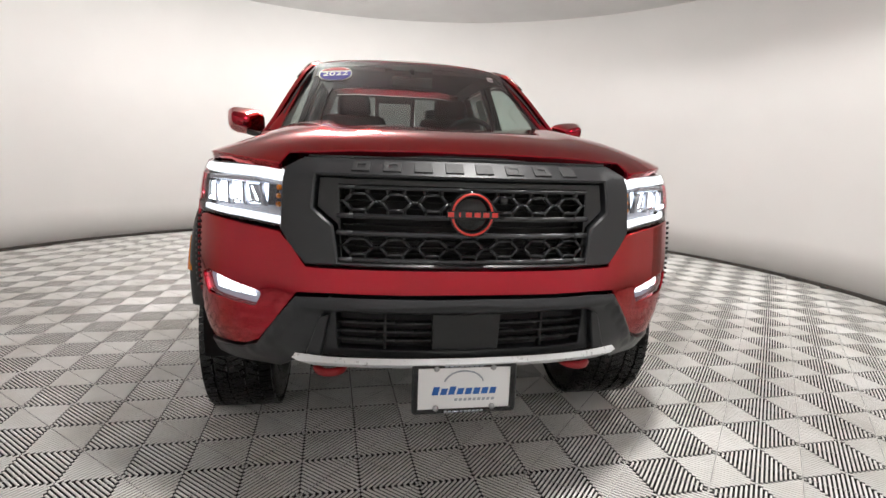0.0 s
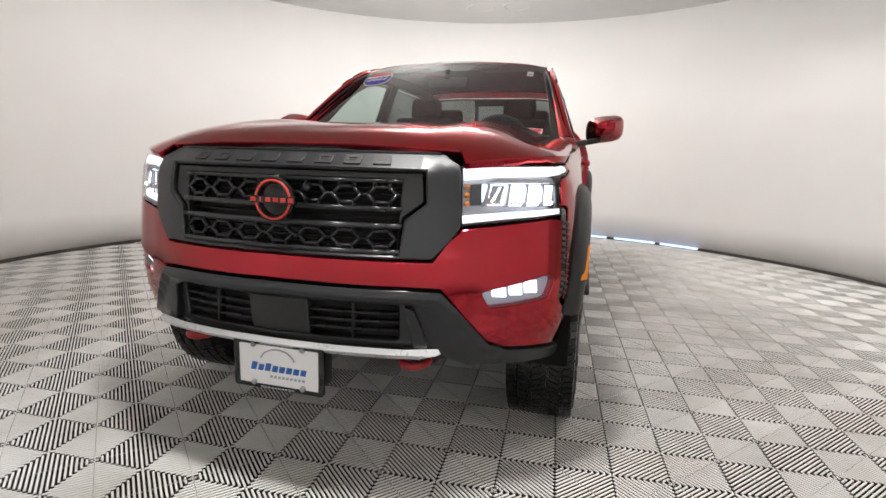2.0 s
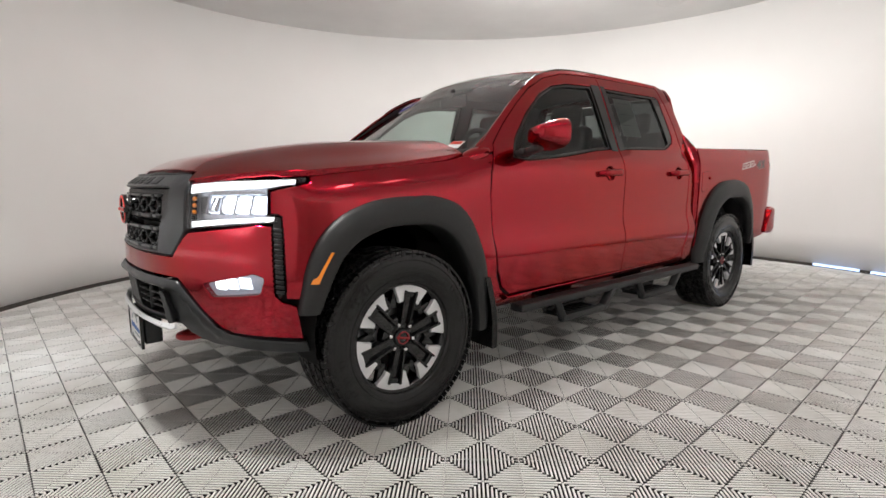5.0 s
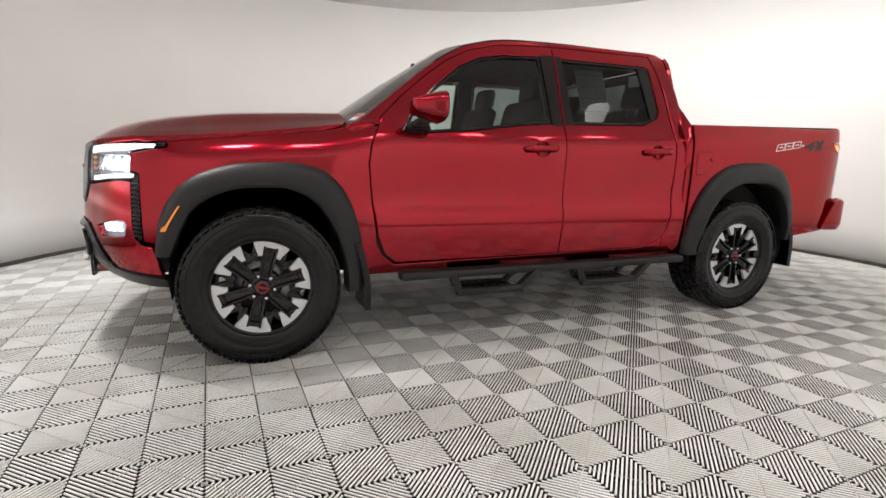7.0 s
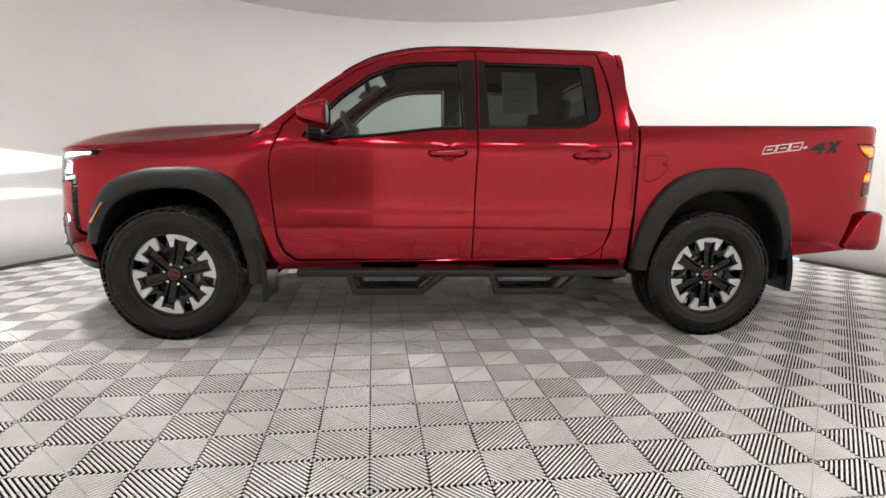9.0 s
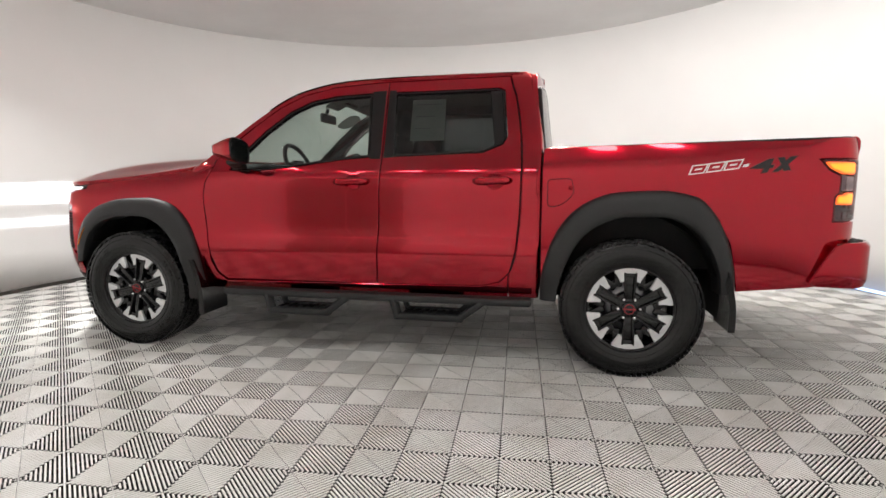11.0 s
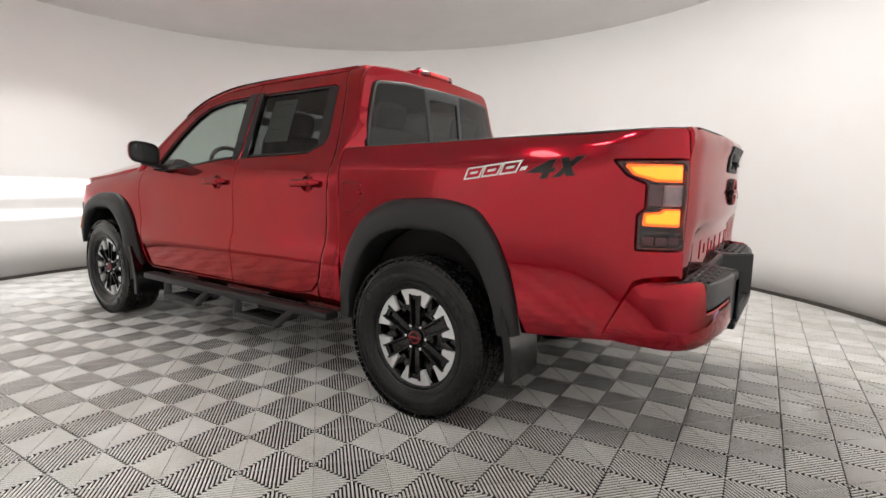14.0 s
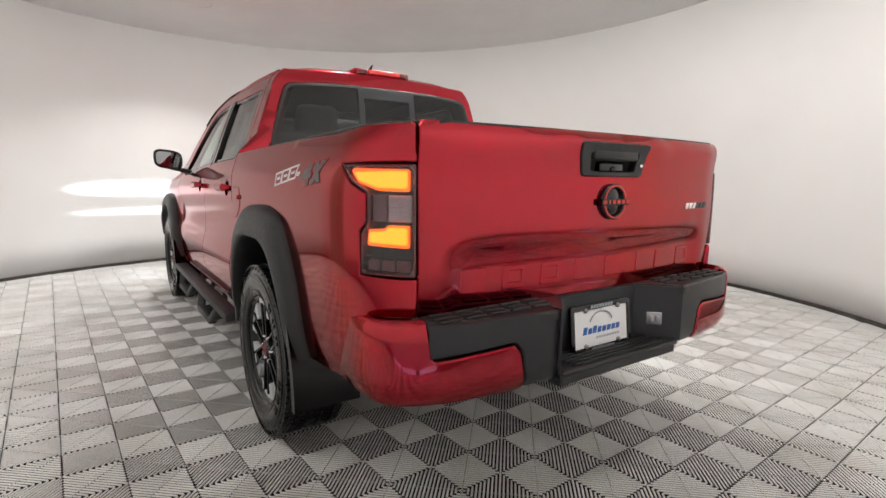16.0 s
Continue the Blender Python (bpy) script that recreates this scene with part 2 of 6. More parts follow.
def inset(poly, d):
    """Moves a closed outline inwards by d (outwards below 0)."""
    area = sum(x0 * y1 - x1 * y0 for (x0, y0), (x1, y1) in zip(poly, poly[1:] + poly[:1]))
    sign = 1 if area > 0 else -1
    out = []
    for i, p in enumerate(poly):
        a, b = poly[i - 1], poly[(i + 1) % len(poly)]
        t0 = Vector((p[0] - a[0], p[1] - a[1]))
        t1 = Vector((b[0] - p[0], b[1] - p[1]))
        t0 = t0.normalized() if t0.length > 1e-9 else t1.normalized()
        t1 = t1.normalized() if t1.length > 1e-9 else t0
        n = Vector((-t0.y - t1.y, t0.x + t1.x))
        n = n.normalized() if n.length > 1e-6 else Vector((-t0.y, t0.x))
        c = max(0.5, n.dot(Vector((-t0.y, t0.x))))
        out.append((p[0] + sign * n.x * d / c, p[1] + sign * n.y * d / c))
    return out


def facing(surf, u, v):
    e = 0.002
    n = (surf(u + e, v) - surf(u - e, v)).cross(surf(u, v + e) - surf(u, v - e))
    return n.normalized()


def sheet(outline, surf, holes=(), step=0.05, thick=0.02, edge=0.003, gap=0.002, out=0):
    """A curved panel with depth: the outline in (u, v) laid on surf(u, v); out is the sign of its outer side (0: away from the truck's middle)."""
    bm = bmesh.new()
    if not out:
        mid = [sum(c) / len(outline) for c in zip(*outline)]
        out = 1 if sum(facing(surf, *q).dot(surf(*q) - Vector((1.7, 0, 0.9))) for q in (mid, outline[0], outline[len(outline) // 2])) > 0 else -1
    loops = [dense(inset(dense(outline, step), edge + gap), step)] + [dense(inset(dense(list(h), step), -edge - gap), step) for h in holes]
    pts = [Vector(p) for lp in loops for p in lp]
    edges, k = [], 0
    for lp in loops:
        edges += [(k + i, k + (i + 1) % len(lp)) for i in range(len(lp))]
        k += len(lp)
    us, vs = [p[0] for p in loops[0]], [p[1] for p in loops[0]]
    rim = np.array([tuple(p) for p in pts])
    for i in range(int((max(us) - min(us)) / step) + 1):
        for j in range(int((max(vs) - min(vs)) / step) + 1):
            p = (min(us) + (i + 0.5 + 0.25 * (j % 2)) * step, min(vs) + (j + 0.5) * step)
            if inside(p, loops[0]) and not any(inside(p, h) for h in loops[1:]) and np.hypot(*(rim - p).T).min() > step * 0.45:
                pts.append(Vector(p))
    vv, ee, ff, ov, _, _ = geometry.delaunay_2d_cdt(pts, edges, [], 0, 1e-6)
    verts = [bm.verts.new(surf(p.x, p.y)) for p in vv]
    for f in ff:
        c = ((vv[f[0]].x + vv[f[1]].x + vv[f[2]].x) / 3, (vv[f[0]].y + vv[f[1]].y + vv[f[2]].y) / 3)
        if inside(c, loops[0]) and not any(inside(c, h) for h in loops[1:]):
            q = [verts[i] for i in f]
            bm.faces.new(q if out > 0 else q[::-1])
    skin = len(bm.faces)
    bm.faces.index_update()
    index = {}
    for new_i, olds in enumerate(ov):
        for o in olds:
            index[o] = new_i
    k = 0
    for n_loop, lp in enumerate(loops):
        size = len(lp)
        away = inset(lp, -edge if n_loop == 0 else edge)
        r0 = [verts[index[k + i]] for i in range(size)]
        r1, r2 = [], []
        for i in range(size):
            n = facing(surf, *lp[i]) * out
            p = surf(*away[i])
            r1.append(bm.verts.new(p - n * edge))
            r2.append(bm.verts.new(p - n * thick))
        for a, b in ((r0, r1), (r1, r2)):
            for i in range(size):
                j = (i + 1) % size
                bm.faces.new((a[i], a[j], b[j], b[i]))
        for ring in (r0, r1):
            for i in range(size):
                e = bm.edges.get((ring[i], ring[(i + 1) % size]))
                if e:
                    e.smooth = False
        k += size
    loose = [v for v in bm.verts if not v.link_faces]
    for v in loose:
        bm.verts.remove(v)
    bm.faces.index_update()
    bmesh.ops.recalc_face_normals(bm, faces=bm.faces)
    bm.normal_update()
    top = next(f for f in verts[index[0]].link_faces if f.index < skin)
    if top.normal.dot(facing(surf, *loops[0][0]) * out) < 0:
        bmesh.ops.reverse_faces(bm, faces=bm.faces)
    return bm


def mirrored(bm):
    other = bm.copy()
    for v in other.verts:
        v.co.y = -v.co.y
    bmesh.ops.reverse_faces(other, faces=other.faces)
    return other


def pair(name, bm, material, parent, label="", flat=False):
    """The part on the driver's side and its mirror image on the other."""
    other = mirrored(bm)
    parents = parent if isinstance(parent, tuple) else (parent, parent)
    return part(name, bm, material, parents[0], label, flat), part(name, other, material, parents[1], label, flat)


# ---- room ----
def round_wall():
    bm = bmesh.new()
    n = 128
    rings = []
    for r, z in ((ROOM_R, 0.0), (ROOM_R, 0.4), (ROOM_R, 1.6), (ROOM_R, ROOM_H + 0.3), (ROOM_R + 0.12, ROOM_H + 0.3), (ROOM_R + 0.12, 0.0)):
        rings.append([bm.verts.new((ROOM_X + r * math.cos(2 * math.pi * i / n), ROOM_Y + r * math.sin(2 * math.pi * i / n), z)) for i in range(n)])
    for a, b in zip(rings, rings[1:] + rings[:1]):
        for i in range(n):
            bm.faces.new((a[i], b[i], b[(i + 1) % n], a[(i + 1) % n]))
    return tagged(solid("wall", sharpen(bm), WALL), "smooth white curved wall round the whole photo booth", "wall", kind="structure")


def disc(z0, z1, radius, n=128):
    bm = bmesh.new()
    for z, flip in ((z0, True), (z1, False)):
        ring = [bm.verts.new((ROOM_X + radius * math.cos(2 * math.pi * i / n), ROOM_Y + radius * math.sin(2 * math.pi * i / n), z)) for i in range(n)]
        bm.faces.new(ring[::-1] if flip else ring)
    bm.verts.ensure_lookup_table()
    for i in range(n):
        j = (i + 1) % n
        bm.faces.new((bm.verts[i], bm.verts[j], bm.verts[n + j], bm.verts[n + i]))
    return bm


round_wall()
SLOPE, SLOPE_Y = 0.022, 0.011


def ceiling_z(x, y):
    return ROOM_H + SLOPE * (x - ROOM_X) + SLOPE_Y * (y - ROOM_Y)


def sloped(bm):
    for v in bm.verts:
        v.co.z += SLOPE * (v.co.x - ROOM_X) + SLOPE_Y * (v.co.y - ROOM_Y)
    return bm


tagged(solid("ceiling", sloped(disc(ROOM_H, ROOM_H + 0.1, ROOM_R + 0.1)), CEIL, flat=True), "flat grey round ceiling meeting the white wall", "ceiling", kind="structure")


def base_strip():
    bm = bmesh.new()
    n = 200
    prof = ((ROOM_R - 0.004, 0.0), (ROOM_R - 0.018, 0.0), (ROOM_R - 0.018, 0.028), (ROOM_R - 0.004, 0.034))
    rings = [[bm.verts.new((ROOM_X + r * math.cos(2 * math.pi * i / n), ROOM_Y + r * math.sin(2 * math.pi * i / n), z)) for i in range(n)] for r, z in prof]
    for a, b in zip(rings, rings[1:] + rings[:1]):
        for i in range(n):
            bm.faces.new((a[i], a[(i + 1) % n], b[(i + 1) % n], b[i]))
    bmesh.ops.recalc_face_normals(bm, faces=bm.faces)
    return tagged(solid("baseboard", bm, BASE, flat=True), "thin dark strip where wall meets floor", "baseboard", kind="structure")


base_strip()


def reflected_panels():
    """Two unseen panels added to the wall on the walking side, for a darker patch reflected in the paintwork."""
    mid, half = 249.0, 9.5
    for k, (a0, a1) in enumerate(((mid - half, mid), (mid, mid + half))):
        bm = bmesh.new()
        rings = []
        for i in range(9):
            a = radians(a0 + 0.15 + (a1 - a0 - 0.3) * i / 8)
            rings.append([bm.verts.new((ROOM_X + r * math.cos(a), ROOM_Y + r * math.sin(a), z)) for r, z in ((ROOM_R + 0.01, 0.02), (ROOM_R - 0.03, 0.02), (ROOM_R - 0.03, 2.25), (ROOM_R + 0.01, 2.25))])
        for p, q in zip(rings, rings[1:]):
            for i in range(4):
                bm.faces.new((p[i], p[(i + 1) % 4], q[(i + 1) % 4], q[i]))
        bm.faces.new(rings[0][::-1])
        bm.faces.new(rings[-1])
        bmesh.ops.recalc_face_normals(bm, faces=bm.faces)
        tagged(solid("door_%d" % (k + 1), bm, PANEL, flat=True), "unseen pale brown panel added on the white wall", "door", kind="structure")


reflected_panels()


def ceiling_light(x, y, power):
    """A round fill lamp under the ceiling, added out of view to brighten the room."""
    thing = new("ceiling_light")
    thing.location = (x, y, ceiling_z(x, y))
    bm = bmesh.new()
    lathe(bm, [(0.0, 0.0), (0.11, 0.0), (0.11, -0.02), (0.02, -0.03), (0.02, -0.05), (0.0, -0.05)], 32)
    bmesh.ops.rotate(bm, matrix=Matrix.Rotation(radians(90), 3, "X"), verts=bm.verts)
    for v in bm.verts:
        v.co.z = -abs(v.co.z)
    part("canopy", bm, CEIL, thing)
    lamp = bpy.data.lights.new("globe", "POINT")
    lamp.shadow_soft_size, lamp.energy, lamp.color = 0.16, power, (1.0, 0.98, 0.95)
    bulb = new("globe", lamp)
    bulb.parent = thing
    bulb.location = (0, 0, -0.17)
    return tagged(thing, "unseen round fill light added under the grey ceiling", "ceiling light", "ceiling lights")


def downlight(x, y, power):
    """A flush round lamp in the ceiling near the wall; the front one is added fill."""
    thing = new("downlight")
    thing.location = (x, y, ceiling_z(x, y))
    bm = bmesh.new()
    lathe(bm, [(0.165, 0.002), (0.190, 0.002), (0.186, -0.006), (0.168, -0.007), (0.165, 0.002)], 40)
    bmesh.ops.rotate(bm, matrix=Matrix.Rotation(radians(90), 3, "X"), verts=bm.verts)
    for v in bm.verts:
        v.co.z = -abs(v.co.z)
    part("trim_ring", bm, CEIL, thing)
    lamp = bpy.data.lights.new("lamp_disc", "AREA")
    lamp.shape, lamp.size, lamp.energy, lamp.color, lamp.spread = "DISK", 0.32, power, (1.0, 0.98, 0.95), radians(116)
    disc_ = new("lamp_disc", lamp)
    disc_.parent = thing
    disc_.location = (0, 0, -0.012)
    return tagged(thing, "flush round downlight in the grey ceiling", "downlight", "downlights")


for lamp_x, lamp_y, lamp_power in FILL_LAMPS:
    ceiling_light(lamp_x, lamp_y, lamp_power)
for lamp_x, lamp_y, lamp_power in SPOTS:
    downlight(lamp_x, lamp_y, lamp_power)


# ---- pickup truck: front axle at x = 0, nose towards -x, driver's side towards -y ----
truck = tagged(new("pickup_truck"), "dark red crew cab pickup truck with its lights on", "pickup truck")

PLAN_FRONT = [(-0.872, 0.0), (-0.866, 0.15), (-0.846, 0.30), (-0.812, 0.43), (-0.766, 0.55), (-0.715, 0.64), (-0.660, 0.732), (-0.590, 0.808), (-0.50, 0.862), (-0.40, 0.881), (-0.25, 0.888), (-0.05, 0.89)]
PLAN_REAR = [(3.80, 0.89), (3.95, 0.89), (4.06, 0.884), (4.15, 0.868), (4.225, 0.841), (4.287, 0.797), (4.330, 0.738), (4.350, 0.67)]


def plan_curve(points):
    arc, s = [0.0], 0.0
    for a, b in zip(points, points[1:]):
        s += math.hypot(b[0] - a[0], b[1] - a[1])
        arc.append(s)
    return spline(list(zip(arc, [p[0] for p in points]))), spline(list(zip(arc, [p[1] for p in points]))), arc


FX, FY, FARC = plan_curve(PLAN_FRONT)
RX, RY, _ = plan_curve(PLAN_REAR)
FEND = FARC[-1]


def front_s(y):
    """Arc length from the middle of the nose out to the half width y."""
    lo, hi = 0.0, FEND
    for _ in range(40):
        mid = (lo + hi) / 2
        lo, hi = (mid, hi) if FY(mid) < y else (lo, mid)
    return lo


def front_u(y):
    return -0.05 - (FEND - front_s(y))


DOOR_Y = spline([(0.38, 0.78), (0.42, 0.835), (0.47, 0.870), (0.55, 0.882), (0.62, 0.891), (0.68, 0.896), (0.72, 0.892), (0.76, 0.880), (0.80, 0.870), (0.86, 0.866), (0.95, 0.867), (1.06, 0.869), (1.13, 0.862), (1.18, 0.846), (1.225, 0.822), (1.27, 0.800), (1.40, 0.752), (1.55, 0.695), (1.66, 0.648), (1.70, 0.622), (1.735, 0.585), (1.755, 0.54)])
BED_Y = spline([(0.44, 0.845), (0.50, 0.868), (0.60, 0.884), (0.80, 0.894), (1.00, 0.898), (1.10, 0.897), (1.17, 0.893), (1.195, 0.888), (1.215, 0.881), (1.25, 0.870), (1.285, 0.858), (1.31, 0.835)])
FENDER_Y = spline([(0.40, 0.85), (0.50, 0.868), (0.70, 0.884), (0.88, 0.886), (0.98, 0.880), (1.04, 0.868), (1.09, 0.850), (1.13, 0.825), (1.17, 0.78)])
NOSE = spline([(0.42, -0.07), (0.48, -0.035), (0.56, -0.01), (0.64, 0.0), (0.70, 0.006), (0.76, 0.004), (0.86, -0.002), (0.96, -0.010), (1.04, -0.022), (1.09, -0.045), (1.13, -0.09)])


def side_off(u, z):
    if u > 2.69:
        return (BED_Y(z) - 0.89) * (1 - 0.7 * smoothstep(3.95, 4.28, u))
    fender = FENDER_Y(z - 0.085 * max(-0.5, min(u, 0.6))) - 0.89
    w = max(smoothstep(0.30, 0.75, u), smoothstep(1.15, 1.22, z) if u > 0.3 else 0.0)
    off = fender * (1 - w) + (DOOR_Y(z) - 0.89) * w
    f = 1 - smoothstep(-0.62, -0.28, u)
    return off * (1 - f) + NOSE(z) * f


def plan_at(u):
    """Plan point and outward direction for the coordinate along the body side."""
    if u < -0.05:
        s = FEND + (u + 0.05)
        x, y = FX(s), FY(s)
        dx, dy = FX(s + 0.004) - FX(s - 0.004), FY(s + 0.004) - FY(s - 0.004)
    elif u > 3.80:
        s = u - 3.80
        x, y = RX(s), RY(s)
        dx, dy = RX(s + 0.004) - RX(s - 0.004), RY(s + 0.004) - RY(s - 0.004)
    else:
        return u, 0.89, 0.0, 1.0
    k = math.hypot(dx, dy)
    return x, y, -dy / k, dx / k


def side(u, z, proud=0.0):
    x, y, nx, ny = plan_at(u)
    d = side_off(u, z) + proud
    lift = 0.016 * smoothstep(1.655, 1.73, z) * smoothstep(1.15, 1.5, u)
    return Vector((x + nx * d, -(y + ny * d), z + lift))


def nose(s, z, proud=0.0):
    """The front, by signed arc length from its middle (driver's side below 0)."""
    p = side(-0.05 - (FEND - abs(s)), z, proud)
    if s > 0:
        p.y = -p.y
    return p


def offset(surf, d):
    return lambda u, v: surf(u, v, d)


HOOD_MID = spline([(-0.90, 1.07), (-0.80, 1.098), (-0.745, 1.122), (-0.65, 1.172), (-0.50, 1.205), (-0.30, 1.226), (0.0, 1.248), (0.35, 1.260), (0.50, 1.262)])
HOOD_EDGE = spline([(-0.90, 1.055), (-0.75, 1.068), (-0.69, 1.078), (-0.38, 1.100), (0.0, 1.137), (0.34, 1.180), (0.50, 1.198)])
HOOD_WIDE = spline([(-0.90, 0.30), (-0.80, 0.48), (-0.755, 0.56), (-0.70, 0.66), (-0.64, 0.735), (-0.57, 0.802), (-0.48, 0.848), (-0.38, 0.858), (0.0, 0.849), (0.50, 0.835)])


def hood_z(x, y):
    a = abs(y)
    r = min(1.1, a / HOOD_WIDE(x))
    low, mid = HOOD_EDGE(x), HOOD_MID(x)
    bulge = 0.026 * smoothstep(0.36, 0.46, a) * (1 - smoothstep(0.56, 0.74, a)) * smoothstep(-0.75, -0.1, x)
    valley = 0.016 * math.exp(-((a - 0.37) / 0.065) ** 2) * smoothstep(-0.35, 0.35, x)
    return low + (mid - low) * (1 - r ** 3.2) + bulge - valley


def hood_surf(u, v):
    return Vector((u, v, hood_z(u, v)))


# body side panels
def side_panels():
    arch_f = [(-0.455, 0.62), (-0.42, 0.73), (-0.35, 0.85), (-0.23, 0.935), (-0.05, 0.975), (0.13, 0.98), (0.29, 0.945), (0.395, 0.855), (0.455, 0.72), (0.485, 0.57), (0.495, 0.42)]
    fender = [(0.562, 0.42), (0.583, 0.60), (0.559, 0.80), (0.544, 1.00), (0.558, 1.10), (0.603, 1.197), (0.42, 1.182), (0.30, 1.160), (0.0, 1.128), (-0.30, 1.098), (-0.384, 1.089), (-0.384, 1.064), (-0.548, 1.034), (-0.551, 0.950), (-0.520, 0.946), (-0.507, 0.938), (-0.507, 0.63)]
    pair("front_fender", sheet(fender + arch_f, side, step=0.032), PAINT, truck)
    roof_rail = [(0.62, 1.245), (0.74, 1.36), (0.88, 1.475), (1.02, 1.575), (1.18, 1.655), (1.36, 1.695), (1.745, 1.712)]
    door_a = [(0.605, 1.20), (0.56, 1.10), (0.545, 1.00), (0.56, 0.80), (0.585, 0.62), (0.625, 0.52), (0.69, 0.47), (1.72, 0.475), (1.745, 1.20)]
    win_a = [(0.735, 1.180), (0.80, 1.285), (0.94, 1.425), (1.10, 1.548), (1.24, 1.612), (1.40, 1.640), (1.645, 1.652), (1.665, 1.25), (1.50, 1.238), (1.25, 1.205), (1.12, 1.190), (0.85, 1.168)]
    door_b = [(1.745, 1.20), (1.72, 0.475), (2.36, 0.485), (2.47, 0.51), (2.53, 0.57), (2.565, 0.70), (2.585, 0.95), (2.590, 1.20), (2.575, 1.42), (2.545, 1.60), (2.505, 1.716), (1.745, 1.712)]
    win_b = [(1.805, 1.252), (1.785, 1.652), (2.44, 1.655), (2.475, 1.640), (2.500, 1.36), (2.475, 1.315), (2.36, 1.268)]
    # sill, pillars and roof rail, as one pressing round the doors
    sill = [(0.68, 0.46), (0.615, 0.515), (0.565, 0.62), (0.505, 0.40), (2.52, 0.414), (2.52, 0.556), (2.47, 0.51), (2.36, 0.485), (1.72, 0.475)]
    rail = [(2.515, 1.740), (1.90, 1.745), (1.36, 1.722), (1.18, 1.688), (1.02, 1.612), (0.86, 1.500), (0.70, 1.375), (0.50, 1.215), (0.605, 1.203), (0.62, 1.245)] + roof_rail[1:] + [(2.505, 1.716)]
    pair("sill", sheet(sill, side, step=0.03, gap=0.001), PAINT, truck)
    pair("roof_rail", sheet(rail, side, step=0.03, gap=0.001), PAINT, truck)
    ditch = spline([(0.86, 1.500), (1.02, 1.612), (1.18, 1.688), (1.36, 1.722), (1.90, 1.744), (2.56, 1.741)])
    bm = bmesh.new()
    for i in range(28):
        a, b = 0.95 + 1.60 * i / 28, 0.95 + 1.60 * (i + 1) / 28
        rod(bm, side(a, ditch(a) - 0.004, 0.001), side(b, ditch(b) - 0.004, 0.001), 0.010, 0.006)
    bmesh.ops.remove_doubles(bm, verts=bm.verts, dist=0.0004)
    pair("roof_moulding", bm, GLOSS, truck)
    front_edge = spline([(0.41, 2.523), (0.556, 2.523), (0.59, 2.541), (0.70, 2.568), (0.95, 2.588), (1.20, 2.593), (1.42, 2.578), (1.60, 2.548), (1.716, 2.509), (1.745, 2.505)])
    rear_edge = spline([(0.41, 2.694), (1.15, 2.700), (1.30, 2.704), (1.45, 2.690), (1.55, 2.672), (1.69, 2.640), (1.745, 2.600)])
    bm = bmesh.new()
    rings = []
    for i in range(54):
        z = 0.414 + 1.326 * i / 53
        a, b = front_edge(z), rear_edge(z)
        ring = [side(a, z, -0.02), side(a, z, -0.003)]
        for t in (0.025, 0.10, 0.25, 0.42, 0.58, 0.72, 0.84):
            ring.append(side(a + (b - a) * t, z, 0.0))
        for t, d in ((0.92, -0.0015), (0.97, -0.006), (1.0, -0.014)):
            ring.append(side(a + (b - a) * t, z, d))
        ring.append(side(b, z, -0.05) + Vector((0.004, 0, 0)))
        ring.append(side(b, z, -0.11) + Vector((0.008, 0, 0)))
        rings.append([bm.verts.new(p) for p in ring])
    for p, q in zip(rings, rings[1:]):
        for k in range(len(p) - 1):
            bm.faces.new((p[k], p[k + 1], q[k + 1], q[k]))
    bmesh.ops.recalc_face_normals(bm, faces=bm.faces)
    pair("rear_pillar", bm, PAINT, truck)
    doors = {}
    for name, lines, win in (("front_door", door_a + roof_rail[::-1], win_a), ("rear_door", door_b, win_b)):
        grip = 1.577 if name == "front_door" else 2.437
        cup_hole = [(grip + 0.0495 * math.cos(a), 1.098 + 0.0415 * math.sin(a)) for a in np.linspace(0, 2 * math.pi, 20, endpoint=False)]
        doors[name] = pair(name, sheet(lines, side, [win, cup_hole], step=0.03, gap=0.0025), PAINT, truck)
        pair("window_trim", sheet(inset(win, 0.002), offset(side, -0.004), [inset(rounded(win, 0.02), 0.015)], step=0.05, thick=0.03, gap=0.0), GLOSS, doors[name])
        pane = inset(rounded(win, 0.02), 0.013)
        for ob in pair("window_pane", sheet(pane, offset(side, -0.016), step=0.04, thick=0.004, edge=0.001, gap=0), CLEAR if name == "front_door" else TINT, doors[name]):
            ob.visible_shadow = False
    inner_cab = [(0.52, 0.42), (2.69, 0.43), (2.69, 1.20), (2.66, 1.55), (2.60, 1.725), (1.90, 1.733), (1.36, 1.708), (1.18, 1.672), (1.02, 1.595), (0.86, 1.485), (0.70, 1.36), (0.53, 1.205)]
    pair("door_inner", sheet(inner_cab, offset(side, -0.035), [inset(win_a, -0.004), inset(win_b, -0.004)], step=0.08, thick=0.01), CABIN, truck)
    # black pillar covers between and behind the windows
    pair("pillar_cover", sheet([(1.665, 1.235), (1.645, 1.665), (1.738, 1.668), (1.738, 1.235)], offset(side, 0.003), step=0.06, thick=0.012), GLOSS, doors["front_door"])
    pair("pillar_cover", sheet([(1.752, 1.240), (1.752, 1.668), (1.800, 1.668), (1.822, 1.245)], offset(side, 0.003), step=0.06, thick=0.012), GLOSS, doors["rear_door"])
    pair("quarter_cover", sheet([(2.385, 1.640), (2.462, 1.640), (2.490, 1.36), (2.468, 1.325), (2.425, 1.300)], offset(side, -0.004), step=0.06, thick=0.012), GLOSS, doors["rear_door"])
